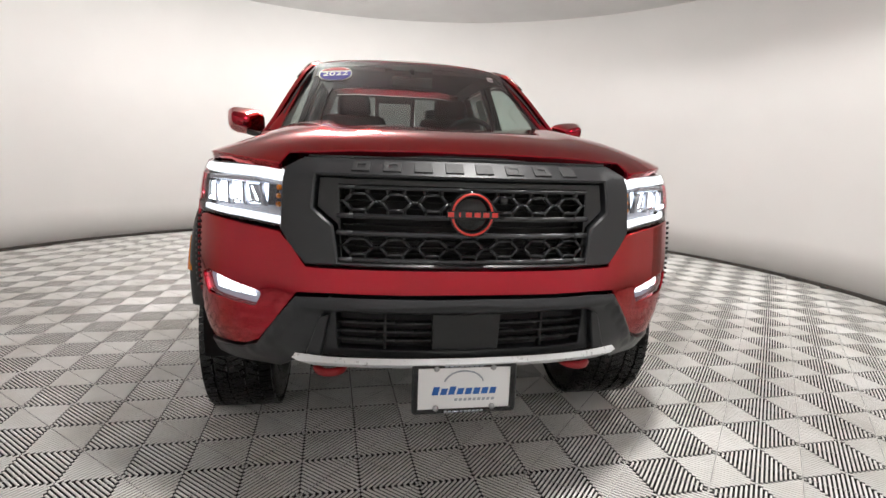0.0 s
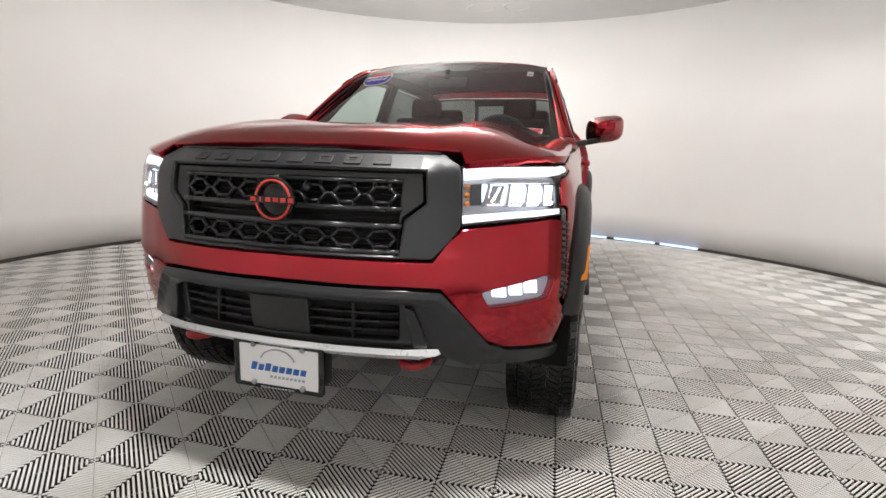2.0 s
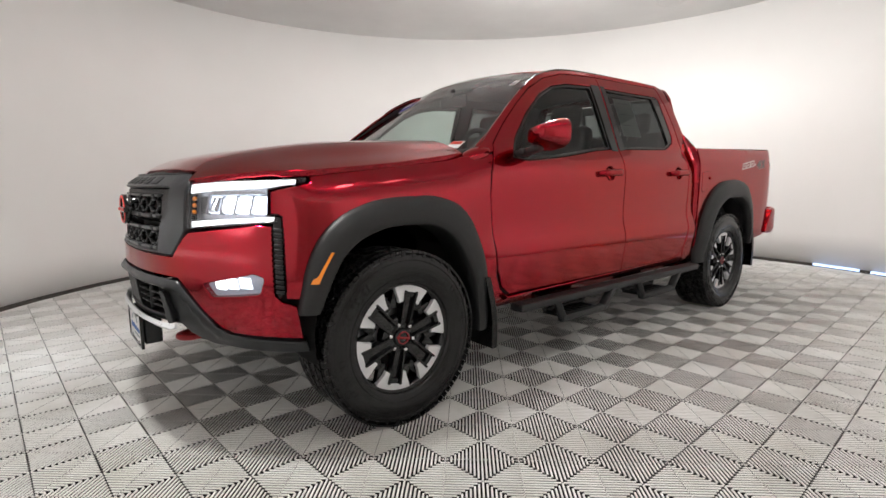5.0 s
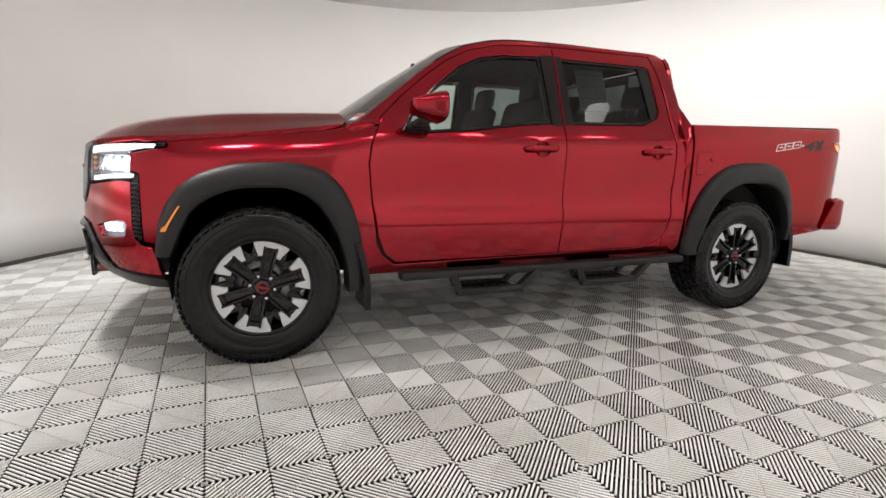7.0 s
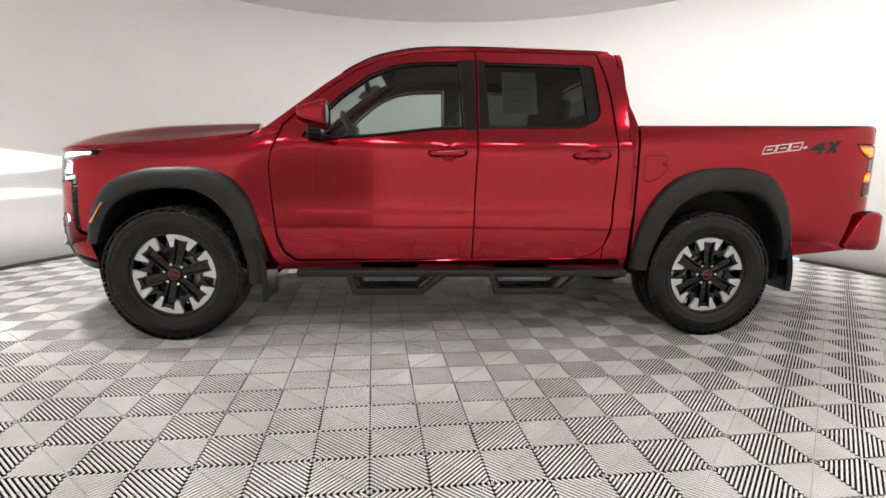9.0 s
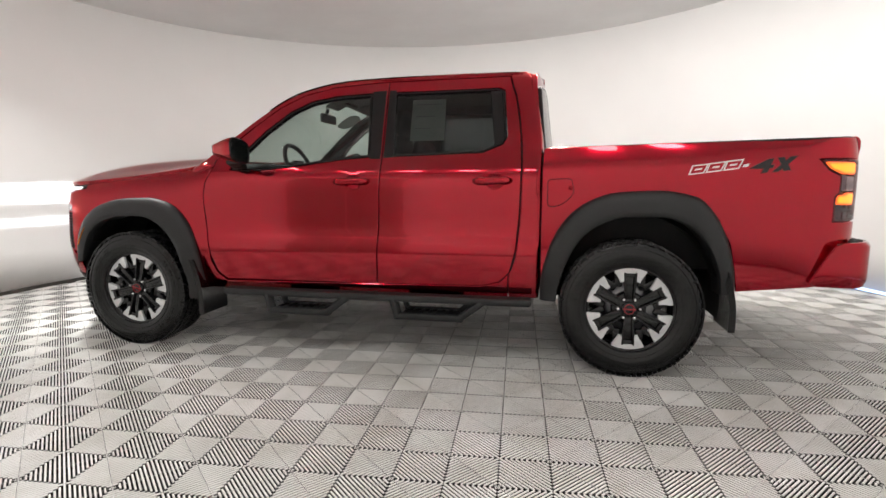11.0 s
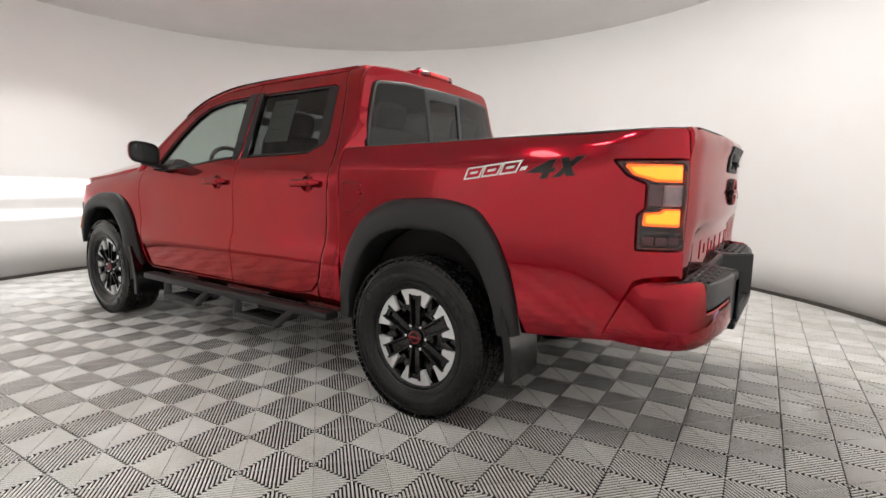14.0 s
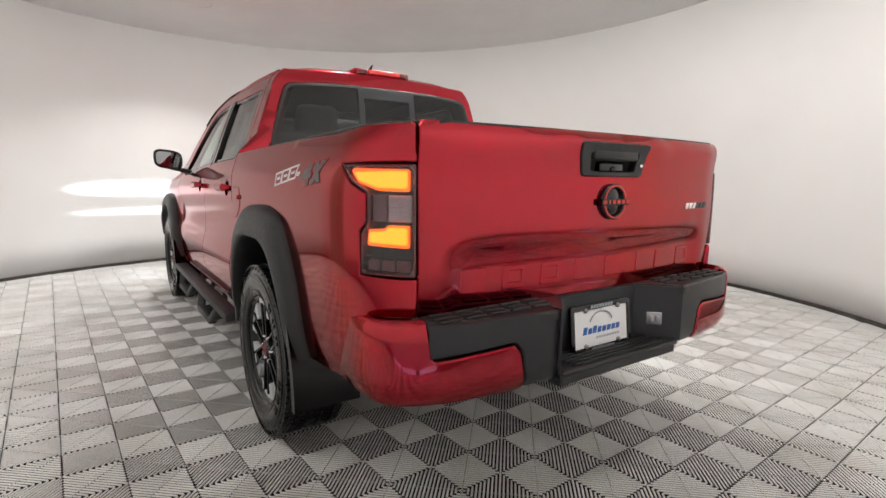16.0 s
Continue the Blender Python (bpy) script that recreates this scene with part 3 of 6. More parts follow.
    for name, x in (("front_door", 1.565), ("rear_door", 2.425)):
        bm = bmesh.new()
        steps = 14
        rings = []
        for i in range(steps + 1):
            t = i / steps
            px = x - 0.115 + 0.23 * t
            lift = 0.034 * min(1, math.sin(math.pi * t) * 2.2)
            c = side(px, 1.100 + 0.004 * t, lift + 0.002)
            h = 0.010 + 0.011 * min(1, math.sin(math.pi * t) * 2.5)
            rings.append([bm.verts.new(c + Vector((0, d * 0.012, e * h))) for d, e in ((-1, 0.5), (-1, -0.5), (-0.3, -1), (0.9, -0.7), (0.9, 0.7), (-0.3, 1))])
        for a, b in zip(rings, rings[1:]):
            for i in range(6):
                bm.faces.new((a[i], a[(i + 1) % 6], b[(i + 1) % 6], b[i]))
        bm.faces.new(rings[0])
        bm.faces.new(rings[-1][::-1])
        bmesh.ops.recalc_face_normals(bm, faces=bm.faces)
        pair("handle", bm, PAINT, doors[name])
        ring = [(x + 0.012 + 0.052 * math.cos(a), 1.098 + 0.044 * math.sin(a)) for a in np.linspace(0, 2 * math.pi, 20, endpoint=False)]
        cup = lambda u, v, x=x: side(u, v, 0.0012 - 0.024 * max(0, 1 - ((u - x - 0.012) / 0.052) ** 2 - ((v - 1.098) / 0.044) ** 2))
        pair("handle_cup", sheet(ring, cup, step=0.015, thick=0.006, edge=0.001, gap=0), PAINT, doors[name])
    bed_arch = [(3.735, 0.50), (3.72, 0.62), (3.69, 0.76), (3.62, 0.90), (3.52, 0.985), (3.36, 1.02), (3.10, 1.02), (2.96, 0.965), (2.84, 0.83), (2.775, 0.66), (2.755, 0.50), (2.75, 0.43)]
    lamp_cut = [(4.356, 1.205), (4.085, 1.205), (4.135, 1.150), (4.20, 1.120), (4.20, 1.035), (4.175, 1.010), (4.175, 0.885), (4.356, 0.885)]
    bed = [(2.706, 0.43), (2.703, 0.80), (2.706, 1.15), (2.712, 1.27), (2.72, 1.285), (4.34, 1.318), (4.353, 1.312), (4.356, 1.207)] + lamp_cut[1:-1] + [(4.356, 0.883), (4.356, 0.77), (4.22, 0.765), (4.12, 0.54), (3.74, 0.50)] + bed_arch[1:-1]
    bed_side = pair("bed_side", sheet(bed, side, step=0.032, thick=0.05), PAINT, truck)
    fuel = rounded([(2.735, 0.955), (2.735, 1.11), (2.87, 1.115), (2.885, 1.03), (2.845, 0.985), (2.795, 0.955)], 0.025)
    bm = sheet(fuel, offset(side, 0.0025), step=0.04, thick=0.008, gap=0.002)
    part("fuel_door", bm, PAINT, bed_side[0])
    bm = sheet(inset(fuel, -0.0015), offset(side, 0.0008), step=0.04, thick=0.003, gap=0)
    part("fuel_door_seam", bm, SEAL, bed_side[0])
    bm = bmesh.new()
    bmesh.ops.create_uvsphere(bm, u_segments=10, v_segments=6, radius=0.012, matrix=Matrix.Translation(side(2.862, 1.062, 0.002)))
    part("fuel_door_latch", bm, PAINT, bed_side[0])
    # black cap along the bed rail
    bm = bmesh.new()
    rings = []
    for i in range(30):
        u = 2.72 + 1.60 * i / 29
        z = 1.286 + 0.033 * (u - 2.72) / 1.6
        p = side(u, 1.288, 0.0)
        rings.append([bm.verts.new(p + Vector((0, dy, z - 1.29 + dz))) for dy, dz in ((0.022, -0.016), (0.010, -0.004), (0.016, 0.002), (0.10, 0.002), (0.104, -0.02))])
    for a, b in zip(rings, rings[1:]):
        for i in range(4):
            bm.faces.new((a[i], a[i + 1], b[i + 1], b[i]))
    bmesh.ops.recalc_face_normals(bm, faces=bm.faces)
    pair("rail_cap", bm, BLACK, bed_side)


def flare(outer, inner, name):
    """Wheel arch flare: a swelling band between two outlines."""
    def walk_along(points, n):
        pts = [Vector(p) for p in points]
        arc = [0.0]
        for a, b in zip(pts, pts[1:]):
            arc.append(arc[-1] + (b - a).length)
        fx, fy = spline(list(zip(arc, [p.x for p in pts]))), spline(list(zip(arc, [p.y for p in pts])))
        return [Vector((fx(arc[-1] * i / n), fy(arc[-1] * i / n))) for i in range(n + 1)]
    n = 44
    bm = bmesh.new()
    rings = []
    for i, (o, q) in enumerate(zip(walk_along(outer, n), walk_along(inner, n))):
        ring = []
        for t, proud in ((-0.02, -0.006), (0.0, 0.012), (0.10, 0.030), (0.35, 0.046), (0.75, 0.054), (0.95, 0.052), (1.0, 0.044), (1.02, 0.0), (1.02, -0.10)):
            p = o.lerp(q, t)
            base = side(min(max(o.x, -0.5), 4.2), max(0.5, min(o.y, 1.0)), 0).y
            ring.append(bm.verts.new((p.x, base - proud, p.y)))
        rings.append(ring)
    for a, b in zip(rings, rings[1:]):
        for i in range(len(a) - 1):
            bm.faces.new((a[i], a[i + 1], b[i + 1], b[i]))
    for r in (rings[0], rings[-1]):
        bm.faces.new(r)
    bmesh.ops.recalc_face_normals(bm, faces=bm.faces)
    return pair(name, sharpen(bm, 50), BLACK, truck, "matt black plastic wheel arch flare")


def flares():
    f = flare([(-0.462, 0.565), (-0.435, 0.72), (-0.36, 0.865), (-0.24, 0.950), (-0.05, 0.995), (0.14, 1.0), (0.30, 0.965), (0.41, 0.865), (0.47, 0.73), (0.505, 0.57), (0.515, 0.42), (0.505, 0.34)],
              [(-0.392, 0.565), (-0.345, 0.68), (-0.28, 0.785), (-0.18, 0.850), (-0.04, 0.880), (0.10, 0.880), (0.22, 0.840), (0.31, 0.755), (0.37, 0.64), (0.405, 0.52), (0.425, 0.40), (0.425, 0.34)], "front_wheel_flare")
    flare([(2.705, 0.42), (2.708, 0.52), (2.752, 0.72), (2.84, 0.885), (2.96, 0.985), (3.11, 1.035), (3.32, 1.045), (3.51, 1.012), (3.62, 0.90), (3.685, 0.755), (3.72, 0.61), (3.732, 0.49)],
          [(2.795, 0.42), (2.81, 0.52), (2.86, 0.67), (2.94, 0.80), (3.04, 0.87), (3.16, 0.905), (3.34, 0.905), (3.46, 0.87), (3.55, 0.79), (3.61, 0.68), (3.64, 0.58), (3.65, 0.49)], "rear_wheel_flare")
    bm = bmesh.new()
    rings = []
    for t in range(7):
        a = t / 6
        x, z = -0.415 + 0.055 * a + 0.012 * a * a, 0.685 + 0.115 * a
        y = side(x, 0.8).y - 0.037
        rings.append([bm.verts.new((x + dx, y - dy, z)) for dx, dy in ((-0.016, -0.02), (-0.012, -0.002), (0.012, 0.017), (0.016, -0.01))])
    for a, b in zip(rings, rings[1:]):
        for i in range(3):
            bm.faces.new((a[i], a[i + 1], b[i + 1], b[i]))
    bm.faces.new(rings[0]), bm.faces.new(rings[-1])
    bmesh.ops.recalc_face_normals(bm, faces=bm.faces)
    pair("side_marker", sharpen(bm), AMBER, f, "amber side marker lens")


side_panels()
flares()


# hood, windscreen, roof, rear window
def screen_surf(u, v):
    """Windscreen: u across, v up its slope from 0 to 1."""
    bow = 1 - (u / 0.75) ** 2
    return Vector((0.50 + 0.76 * v - 0.115 * bow * (1 - 0.35 * v), u, 1.195 + 0.530 * v + 0.03 * v * (1 - v) + 0.012 * bow - 0.028 * v * (u / 0.61) ** 2))


def roof_surf(u, v):
    e = min(1.0, abs(v) / 0.64)
    ends = spline([(1.10, 1.712), (1.22, 1.735), (1.40, 1.766), (1.80, 1.793), (2.20, 1.800), (2.50, 1.796), (2.62, 1.784), (2.66, 1.766)])(u)
    return Vector((u, v, ends - 0.022 * e ** 2 - 0.040 * e ** 6))


def rear_glass_surf(u, v):
    return Vector((2.700 + 0.055 * (1 - (u / 0.75) ** 2) - 0.05 * (v - 1.3) / 0.4 * 1.0 + 0.012, u, v))


def top_panels():
    hood_out = [(-0.742, 0.0), (-0.738, 0.25), (-0.722, 0.45), (-0.705, 0.53), (-0.745, 0.556), (-0.70, 0.636), (-0.64, 0.706), (-0.57, 0.768), (-0.48, 0.816), (-0.38, 0.836), (0.0, 0.838), (0.30, 0.828), (0.42, 0.812), (0.46, 0.70), (0.42, 0.45), (0.395, 0.20), (0.385, 0.0)]
    hood_out = hood_out + [(x, -y) for x, y in hood_out[-2:0:-1]]
    part("hood", sheet(hood_out, hood_surf, step=0.035, thick=0.025), PAINT, truck, "dark red hood with raised side bulges")
    cowl = bmesh.new()
    for i in range(24):
        y0, y1 = -0.80 + 1.6 * i / 24, -0.80 + 1.6 * (i + 1) / 24
        quad = []
        for y in (y0, y1):
            c = 0.385 + 0.07 * (abs(y) / 0.7) ** 2
            quad.append([(c - 0.01, y, 1.168), (c + 0.17, y, 1.205)])
        vs = [cowl.verts.new(p) for p in (quad[0][0], quad[0][1], quad[1][1], quad[1][0])]
        cowl.faces.new(vs[::-1])
    bmesh.ops.remove_doubles(cowl, verts=cowl.verts, dist=1e-5)
    part("cowl", cowl, BLACK, truck)
    wind = [(-0.75, 0.03), (-0.30, 0.02), (0.30, 0.02), (0.75, 0.03), (0.695, 0.5), (0.615, 0.985), (0.3, 1.0), (-0.3, 1.0), (-0.615, 0.985), (-0.695, 0.5)]
    screen = part("windshield", sheet(wind, screen_surf, step=0.08, thick=0.005, edge=0.001, gap=0), CLEAR, truck)
    screen.visible_shadow = False
    inner = [(-0.71, 0.07), (-0.30, 0.055), (0.30, 0.055), (0.71, 0.07), (0.655, 0.5), (0.58, 0.93), (0.15, 0.93), (0.12, 0.86), (-0.12, 0.86), (-0.15, 0.93), (-0.58, 0.93), (-0.655, 0.5)]
    band = lambda u, v: screen_surf(u, v) + Vector((0.006, 0, -0.008))
    part("screen_band", sheet(wind, band, [inner], step=0.08, thick=0.003, edge=0.001, gap=0), SEAL, screen)
    # pillars beside the screen
    bm = bmesh.new()
    rings = []
    for i in range(13):
        v = i / 12
        a = screen_surf(-0.745 + 0.135 * v, 0.02 + 0.955 * v)
        out = side(0.56 + 0.70 * v, 1.222 + 0.472 * v)
        b = Vector((a.x + 0.015, a.y, a.z + 0.004))
        c = Vector((0.53 + 0.70 * v, out.y + 0.012, out.z + 0.004))
        mid = b.lerp(c, 0.5) + Vector((-0.012, -0.012, 0.014)) * (1 - 0.95 * v)
        rings.append([bm.verts.new(p) for p in (a + Vector((0.02, 0.01, -0.03)), b, b.lerp(mid, 0.6) + Vector((0, 0, 0.004 * (1 - v))), mid, c, c + Vector((0.03, 0.03, -0.03)))])
    for a, b in zip(rings, rings[1:]):
        for i in range(5):
            bm.faces.new((a[i], a[i + 1], b[i + 1], b[i]))
    bmesh.ops.recalc_face_normals(bm, faces=bm.faces)
    pair("windshield_pillar", bm, PAINT, truck)
    bm = bmesh.new()
    bmesh.ops.create_uvsphere(bm, u_segments=20, v_segments=12, radius=1.0, matrix=Matrix.Translation((0.515, -0.790, 1.185)) @ Matrix.Rotation(radians(-18), 4, "Y") @ Matrix.Diagonal((0.105, 0.055, 0.040, 1)))
    pair("cowl_corner", bm, PAINT, truck)
    roof_out = [(1.17, 0.0), (1.185, 0.3), (1.235, 0.56), (1.30, 0.592), (1.60, 0.607), (2.0, 0.612), (2.45, 0.610), (2.58, 0.60), (2.645, 0.56), (2.665, 0.3), (2.67, 0.0)]
    roof_out = roof_out + [(x, -y) for x, y in roof_out[-2:0:-1]]
    part("roof", sheet(roof_out, roof_surf, step=0.04, thick=0.03), PAINT, truck)
    # rear wall of the cab with the window opening
    cab = rounded([(-0.77, 1.20), (0.77, 1.20), (0.735, 1.40), (0.655, 1.68), (0.60, 1.745), (0.0, 1.765), (-0.60, 1.745), (-0.655, 1.68), (-0.735, 1.40)], 0.03)
    win = rounded([(-0.70, 1.285), (0.70, 1.285), (0.675, 1.42), (0.595, 1.665), (0.35, 1.685), (-0.35, 1.685), (-0.595, 1.665), (-0.675, 1.42)], 0.045)
    back_in = lambda u, v: rear_glass_surf(u, v) + Vector((-0.014, 0, 0))
    back = part("cab_rear_panel", sheet(cab, back_in, [win], step=0.06, thick=0.03), PAINT, truck)
    part("window_seal", sheet(win, rear_glass_surf, [inset(win, 0.018)], step=0.05, thick=0.02, gap=0), SEAL, back)
    glass_win = inset(win, 0.012)
    for sign in (-1, 1):
        half = [p for p in dense(glass_win, 0.02) if p[0] * sign > 0.185]
        half.sort(key=lambda p: math.atan2(p[1] - 1.48, (p[0] * sign - 0.40)))
        ob = part("rear_pane", sheet(half, rear_glass_surf, step=0.08, thick=0.004, edge=0.001, gap=0), REARTINT, back)
        ob.visible_shadow = False
    slide_in = lambda u, v: rear_glass_surf(u, v) + Vector((-0.008, 0, 0))
    slide = [(-0.150, 1.30), (0.150, 1.30), (0.150, 1.615), (-0.150, 1.615)]
    ob = part("sliding_pane", sheet(slide, slide_in, step=0.08, thick=0.004, edge=0.001, gap=0), REARTINT, back)
    ob.visible_shadow = False
    part("slider_frame", sheet([(-0.188, 1.292), (0.188, 1.292), (0.188, 1.676), (-0.188, 1.676)], offset2(rear_glass_surf, 0.001), [slide], step=0.06, thick=0.012, gap=0), CHAR, back)
    # high brake lamp and antenna
    bm = bmesh.new()
    box(bm, 2.58, 2.708, -0.185, 0.185, 1.752, 1.800, 0.014)
    for v in bm.verts:
        v.co.x += -0.05 * (v.co.y / 0.2) ** 2
    lamp = part("high_brake_lamp", sharpen(bm, 50), PAINT, truck, "roof brake lamp with clear and red lenses")
    for y0, y1, m in ((-0.170, -0.108, TAIL_RED), (-0.104, 0.104, STOP), (0.108, 0.170, TAIL_RED)):
        bm = bmesh.new()
        box(bm, 2.685, 2.714, y0, y1, 1.766, 1.791, 0.004)
        for v in bm.verts:
            v.co.x += -0.05 * (v.co.y / 0.2) ** 2
        part("lamp_lens", bm, m, lamp)
    bm = bmesh.new()
    rings = []
    for t in range(7):
        a = t / 6
        w = 0.018 * (1 - a) + 0.004
        rings.append([bm.verts.new((2.40 + 0.11 * a ** 1.5 + dx, dy, 1.793 + 0.062 * a)) for dx, dy in ((0, 0), (0.06 - 0.03 * a, w), (0.135 - 0.105 * a, 0), (0.06 - 0.03 * a, -w))])
    for a, b in zip(rings, rings[1:]):
        for i in range(4):
            bm.faces.new((a[i], a[(i + 1) % 4], b[(i + 1) % 4], b[i]))
    bm.faces.new(rings[-1])
    bmesh.ops.recalc_face_normals(bm, faces=bm.faces)
    part("antenna_fin", bm, GLOSS, truck)
    return screen


def offset2(surf, d):
    return lambda u, v: surf(u, v) + Vector((d, 0, 0))


windshield = top_panels()


# front: bumper, grille, lamps
def nose_panels():
    s = front_s
    edge = FEND - 0.41
    lower = [(-s(0.575), 0.60), (-s(0.50), 0.695), (-s(0.40), 0.700), (0, 0.704), (s(0.40), 0.700), (s(0.50), 0.695), (s(0.575), 0.60)]
    red = [(-edge - 0.02, 0.46), (-edge + 0.06, 0.47), (-s(0.70), 0.49), (-s(0.645), 0.515)] + lower + [(s(0.645), 0.515), (s(0.70), 0.49), (edge - 0.06, 0.47), (edge + 0.02, 0.46)]
    red += [(edge - 0.005, 0.60), (edge - 0.06, 0.618), (edge - 0.086, 0.645), (edge - 0.086, 0.905), (s(0.811), 0.912), (s(0.56), 0.880), (s(0.52), 0.845), (s(0.475), 0.782), (0, 0.785),
            (-s(0.475), 0.782), (-s(0.52), 0.845), (-s(0.56), 0.880), (-s(0.811), 0.912), (-edge + 0.086, 0.905), (-edge + 0.086, 0.645), (-edge + 0.06, 0.618), (-edge + 0.005, 0.60)]
    fog_l = rounded([(-s(0.618), 0.682), (-s(0.645), 0.634), (-s(0.811), 0.652), (-s(0.824), 0.712), (-s(0.801), 0.728)], 0.012)
    fog_r = [(-a, b) for a, b in fog_l][::-1]

    def red_surf(a, z, d=0.0):
        # the nose stands proud under the grille, with a dished belt above the lower bar
        w = 1 - smoothstep(0.40, 0.56, abs(a))
        return nose(a, z, d + 0.006 * w)
    bumper = part("front_bumper", sheet(red, red_surf, [fog_l, fog_r], step=0.04, thick=0.03), PAINT, truck)
    for sign, lines in ((-1, fog_l), (1, fog_r)):
        pod = part("fog_lamp", sheet(inset(lines, -0.004), offset(nose, -0.028), step=0.03, thick=0.012, gap=0), FOG_GLOW, bumper, "lit white fog lamp")
        ob = part("lens", sheet(inset(lines, 0.002), offset(nose, -0.006), step=0.03, thick=0.004, edge=0.001, gap=0), LENS, pod)
        ob.visible_shadow = False
        for k in range(3):
            a = sign * (s(0.675) + 0.058 * k)
            cell = [(a - 0.024, 0.661 + 0.004 * k), (a + 0.022, 0.664 + 0.004 * k), (a + 0.028, 0.702 + 0.005 * k), (a - 0.018, 0.700 + 0.005 * k)]
            part("led", sheet(cell, offset(nose, -0.020), step=0.03, thick=0.006, edge=0.002, gap=0), FOG_LED, pod)
    # black lower bar with its corners
    top = [(-s(0.505), 0.690), (-s(0.40), 0.696), (0, 0.700), (s(0.40), 0.696), (s(0.505), 0.690)]
    dark = top + [(s(0.585), 0.595), (s(0.655), 0.505), (s(0.71), 0.482), (edge - 0.04, 0.455), (edge + 0.03, 0.445), (edge + 0.05, 0.40), (edge - 0.1, 0.405), (s(0.60), 0.425), (s(0.52), 0.470), (s(0.485), 0.505), (0, 0.500),
                  (-s(0.485), 0.505), (-s(0.52), 0.470), (-s(0.60), 0.425), (-edge + 0.1, 0.405), (-edge - 0.05, 0.40), (-edge - 0.03, 0.445), (-edge + 0.04, 0.455), (-s(0.71), 0.482), (-s(0.655), 0.505), (-s(0.585), 0.595)]
    mouth = rounded([(-s(0.385), 0.645), (-s(0.385), 0.535), (s(0.385), 0.535), (s(0.385), 0.645)], 0.01)

    band = [(-s(0.665), 0.49), (-s(0.585), 0.595), (-s(0.505), 0.690), (0, 0.700), (s(0.505), 0.690), (s(0.585), 0.595), (s(0.665), 0.49)]

    def dark_surf(a, z, d=0.0):
        # distance from the upper edge line: a tilted shelf, then a sharp step back to the face
        near = 1.0
        for (x0, z0), (x1, z1) in zip(band, band[1:]):
            t = max(0.0, min(1.0, ((a - x0) * (x1 - x0) + (z - z0) * (z1 - z0)) / ((x1 - x0) ** 2 + (z1 - z0) ** 2)))
            near = min(near, math.hypot(a - x0 - t * (x1 - x0), z - z0 - t * (z1 - z0)))
        w = 1 - 0.75 * smoothstep(0.40, 0.75, abs(a))
        shelf = 0.024 * min(1.0, near / 0.027) * (1 - smoothstep(0.027, 0.040, near))
        lip = 0.012 * smoothstep(0.560, 0.52, z) * (1 if z < 0.56 else 0)
        return nose(a, z, d + (0.004 + shelf + lip) * w + 0.004)
    lower_bar = part("lower_bumper", sheet(dark, dark_surf, [mouth], step=0.018, thick=0.05), CHAR, truck, "charcoal plastic lower front bumper")
    for sign in (-1, 1):
        ribs = [(sign * s(0.43), 0.50), (sign * s(0.475), 0.515), (sign * s(0.43), 0.635), (sign * s(0.40), 0.645)]
        ribs = ribs if sign < 0 else ribs[::-1]
        bm = sheet(ribs, offset(dark_surf, 0.022), step=0.04, thick=0.03)
        part("corner_rib", bm, CHAR, lower_bar)
    part("mouth_backing", sheet([(-s(0.42), 0.66), (-s(0.42), 0.51), (s(0.42), 0.51), (s(0.42), 0.66)], offset(nose, -0.05), step=0.08, thick=0.01), DARK, lower_bar)
    part("mouth_block", sheet([(-s(0.105), 0.650), (-s(0.105), 0.53), (s(0.105), 0.53), (s(0.105), 0.650)], offset(nose, 0.012), step=0.05, thick=0.04), BLACK, lower_bar)
    for z in (0.560, 0.588, 0.616):
        for sign in (-1, 1):
            bm = bmesh.new()
            for i in range(5):
                a, b = sign * (0.10 + 0.057 * i), sign * (0.10 + 0.057 * (i + 1))
                rod(bm, nose(s(abs(a)) * sign, z, -0.012), nose(s(abs(b)) * sign, z, -0.012), 0.03, 0.005)
            part("mouth_slat", bm, BLACK, lower_bar)
    for y in (-0.245, 0.245):
        bm = bmesh.new()
        p = nose(math.copysign(s(abs(y)), y), 0.59, -0.008)
        box(bm, p.x - 0.01, p.x + 0.02, p.y - 0.004, p.y + 0.004, 0.535, 0.645)
        part("mouth_post", bm, BLACK, lower_bar)

    def skid_surf(a, v):
        # v from 0 at the front lip down and back to 1
        p = nose(a, 0.530, 0.030)
        x = nose(0.90 * a, 0.530, 0.030).x
        return Vector((x - 0.014 * min(1, v / 0.6) + 0.05 * max(0, v - 0.6), p.y, 0.524 - 0.044 * v))
    plate = [(-s(0.505), 0.12), (-s(0.40), 0.22), (s(0.40), 0.22), (s(0.505), 0.12), (s(0.515), 0.42), (s(0.45), 1.0), (-s(0.45), 1.0), (-s(0.515), 0.42)]
    part("skid_plate", sheet(plate, skid_surf, step=0.05, thick=0.012, edge=0.002, gap=0), SILVER, truck, "satin silver skid plate strip")
    bm = bmesh.new()
    box(bm, -0.72, -0.30, -0.46, 0.46, 0.42, 0.47, 0.02)
    part("undertray", bm, DARK, truck)
    for sign in (-1, 1):
        bm = bmesh.new()
        rings = []
        for i in range(13):
            t = math.pi * i / 12
            c = Vector((-0.735 - 0.052 * math.sin(t), sign * 0.41 + 0.042 * math.cos(t), 0.438))
            away = Vector((-math.sin(t), math.cos(t), 0))
            rings.append([bm.verts.new(c + away * (0.013 * math.cos(w)) + Vector((0, 0, 0.014 * math.sin(w)))) for w in (k * math.pi / 4 for k in range(8))])
        for a, b in zip(rings, rings[1:]):
            for k in range(8):
                bm.faces.new((a[k], a[(k + 1) % 8], b[(k + 1) % 8], b[k]))
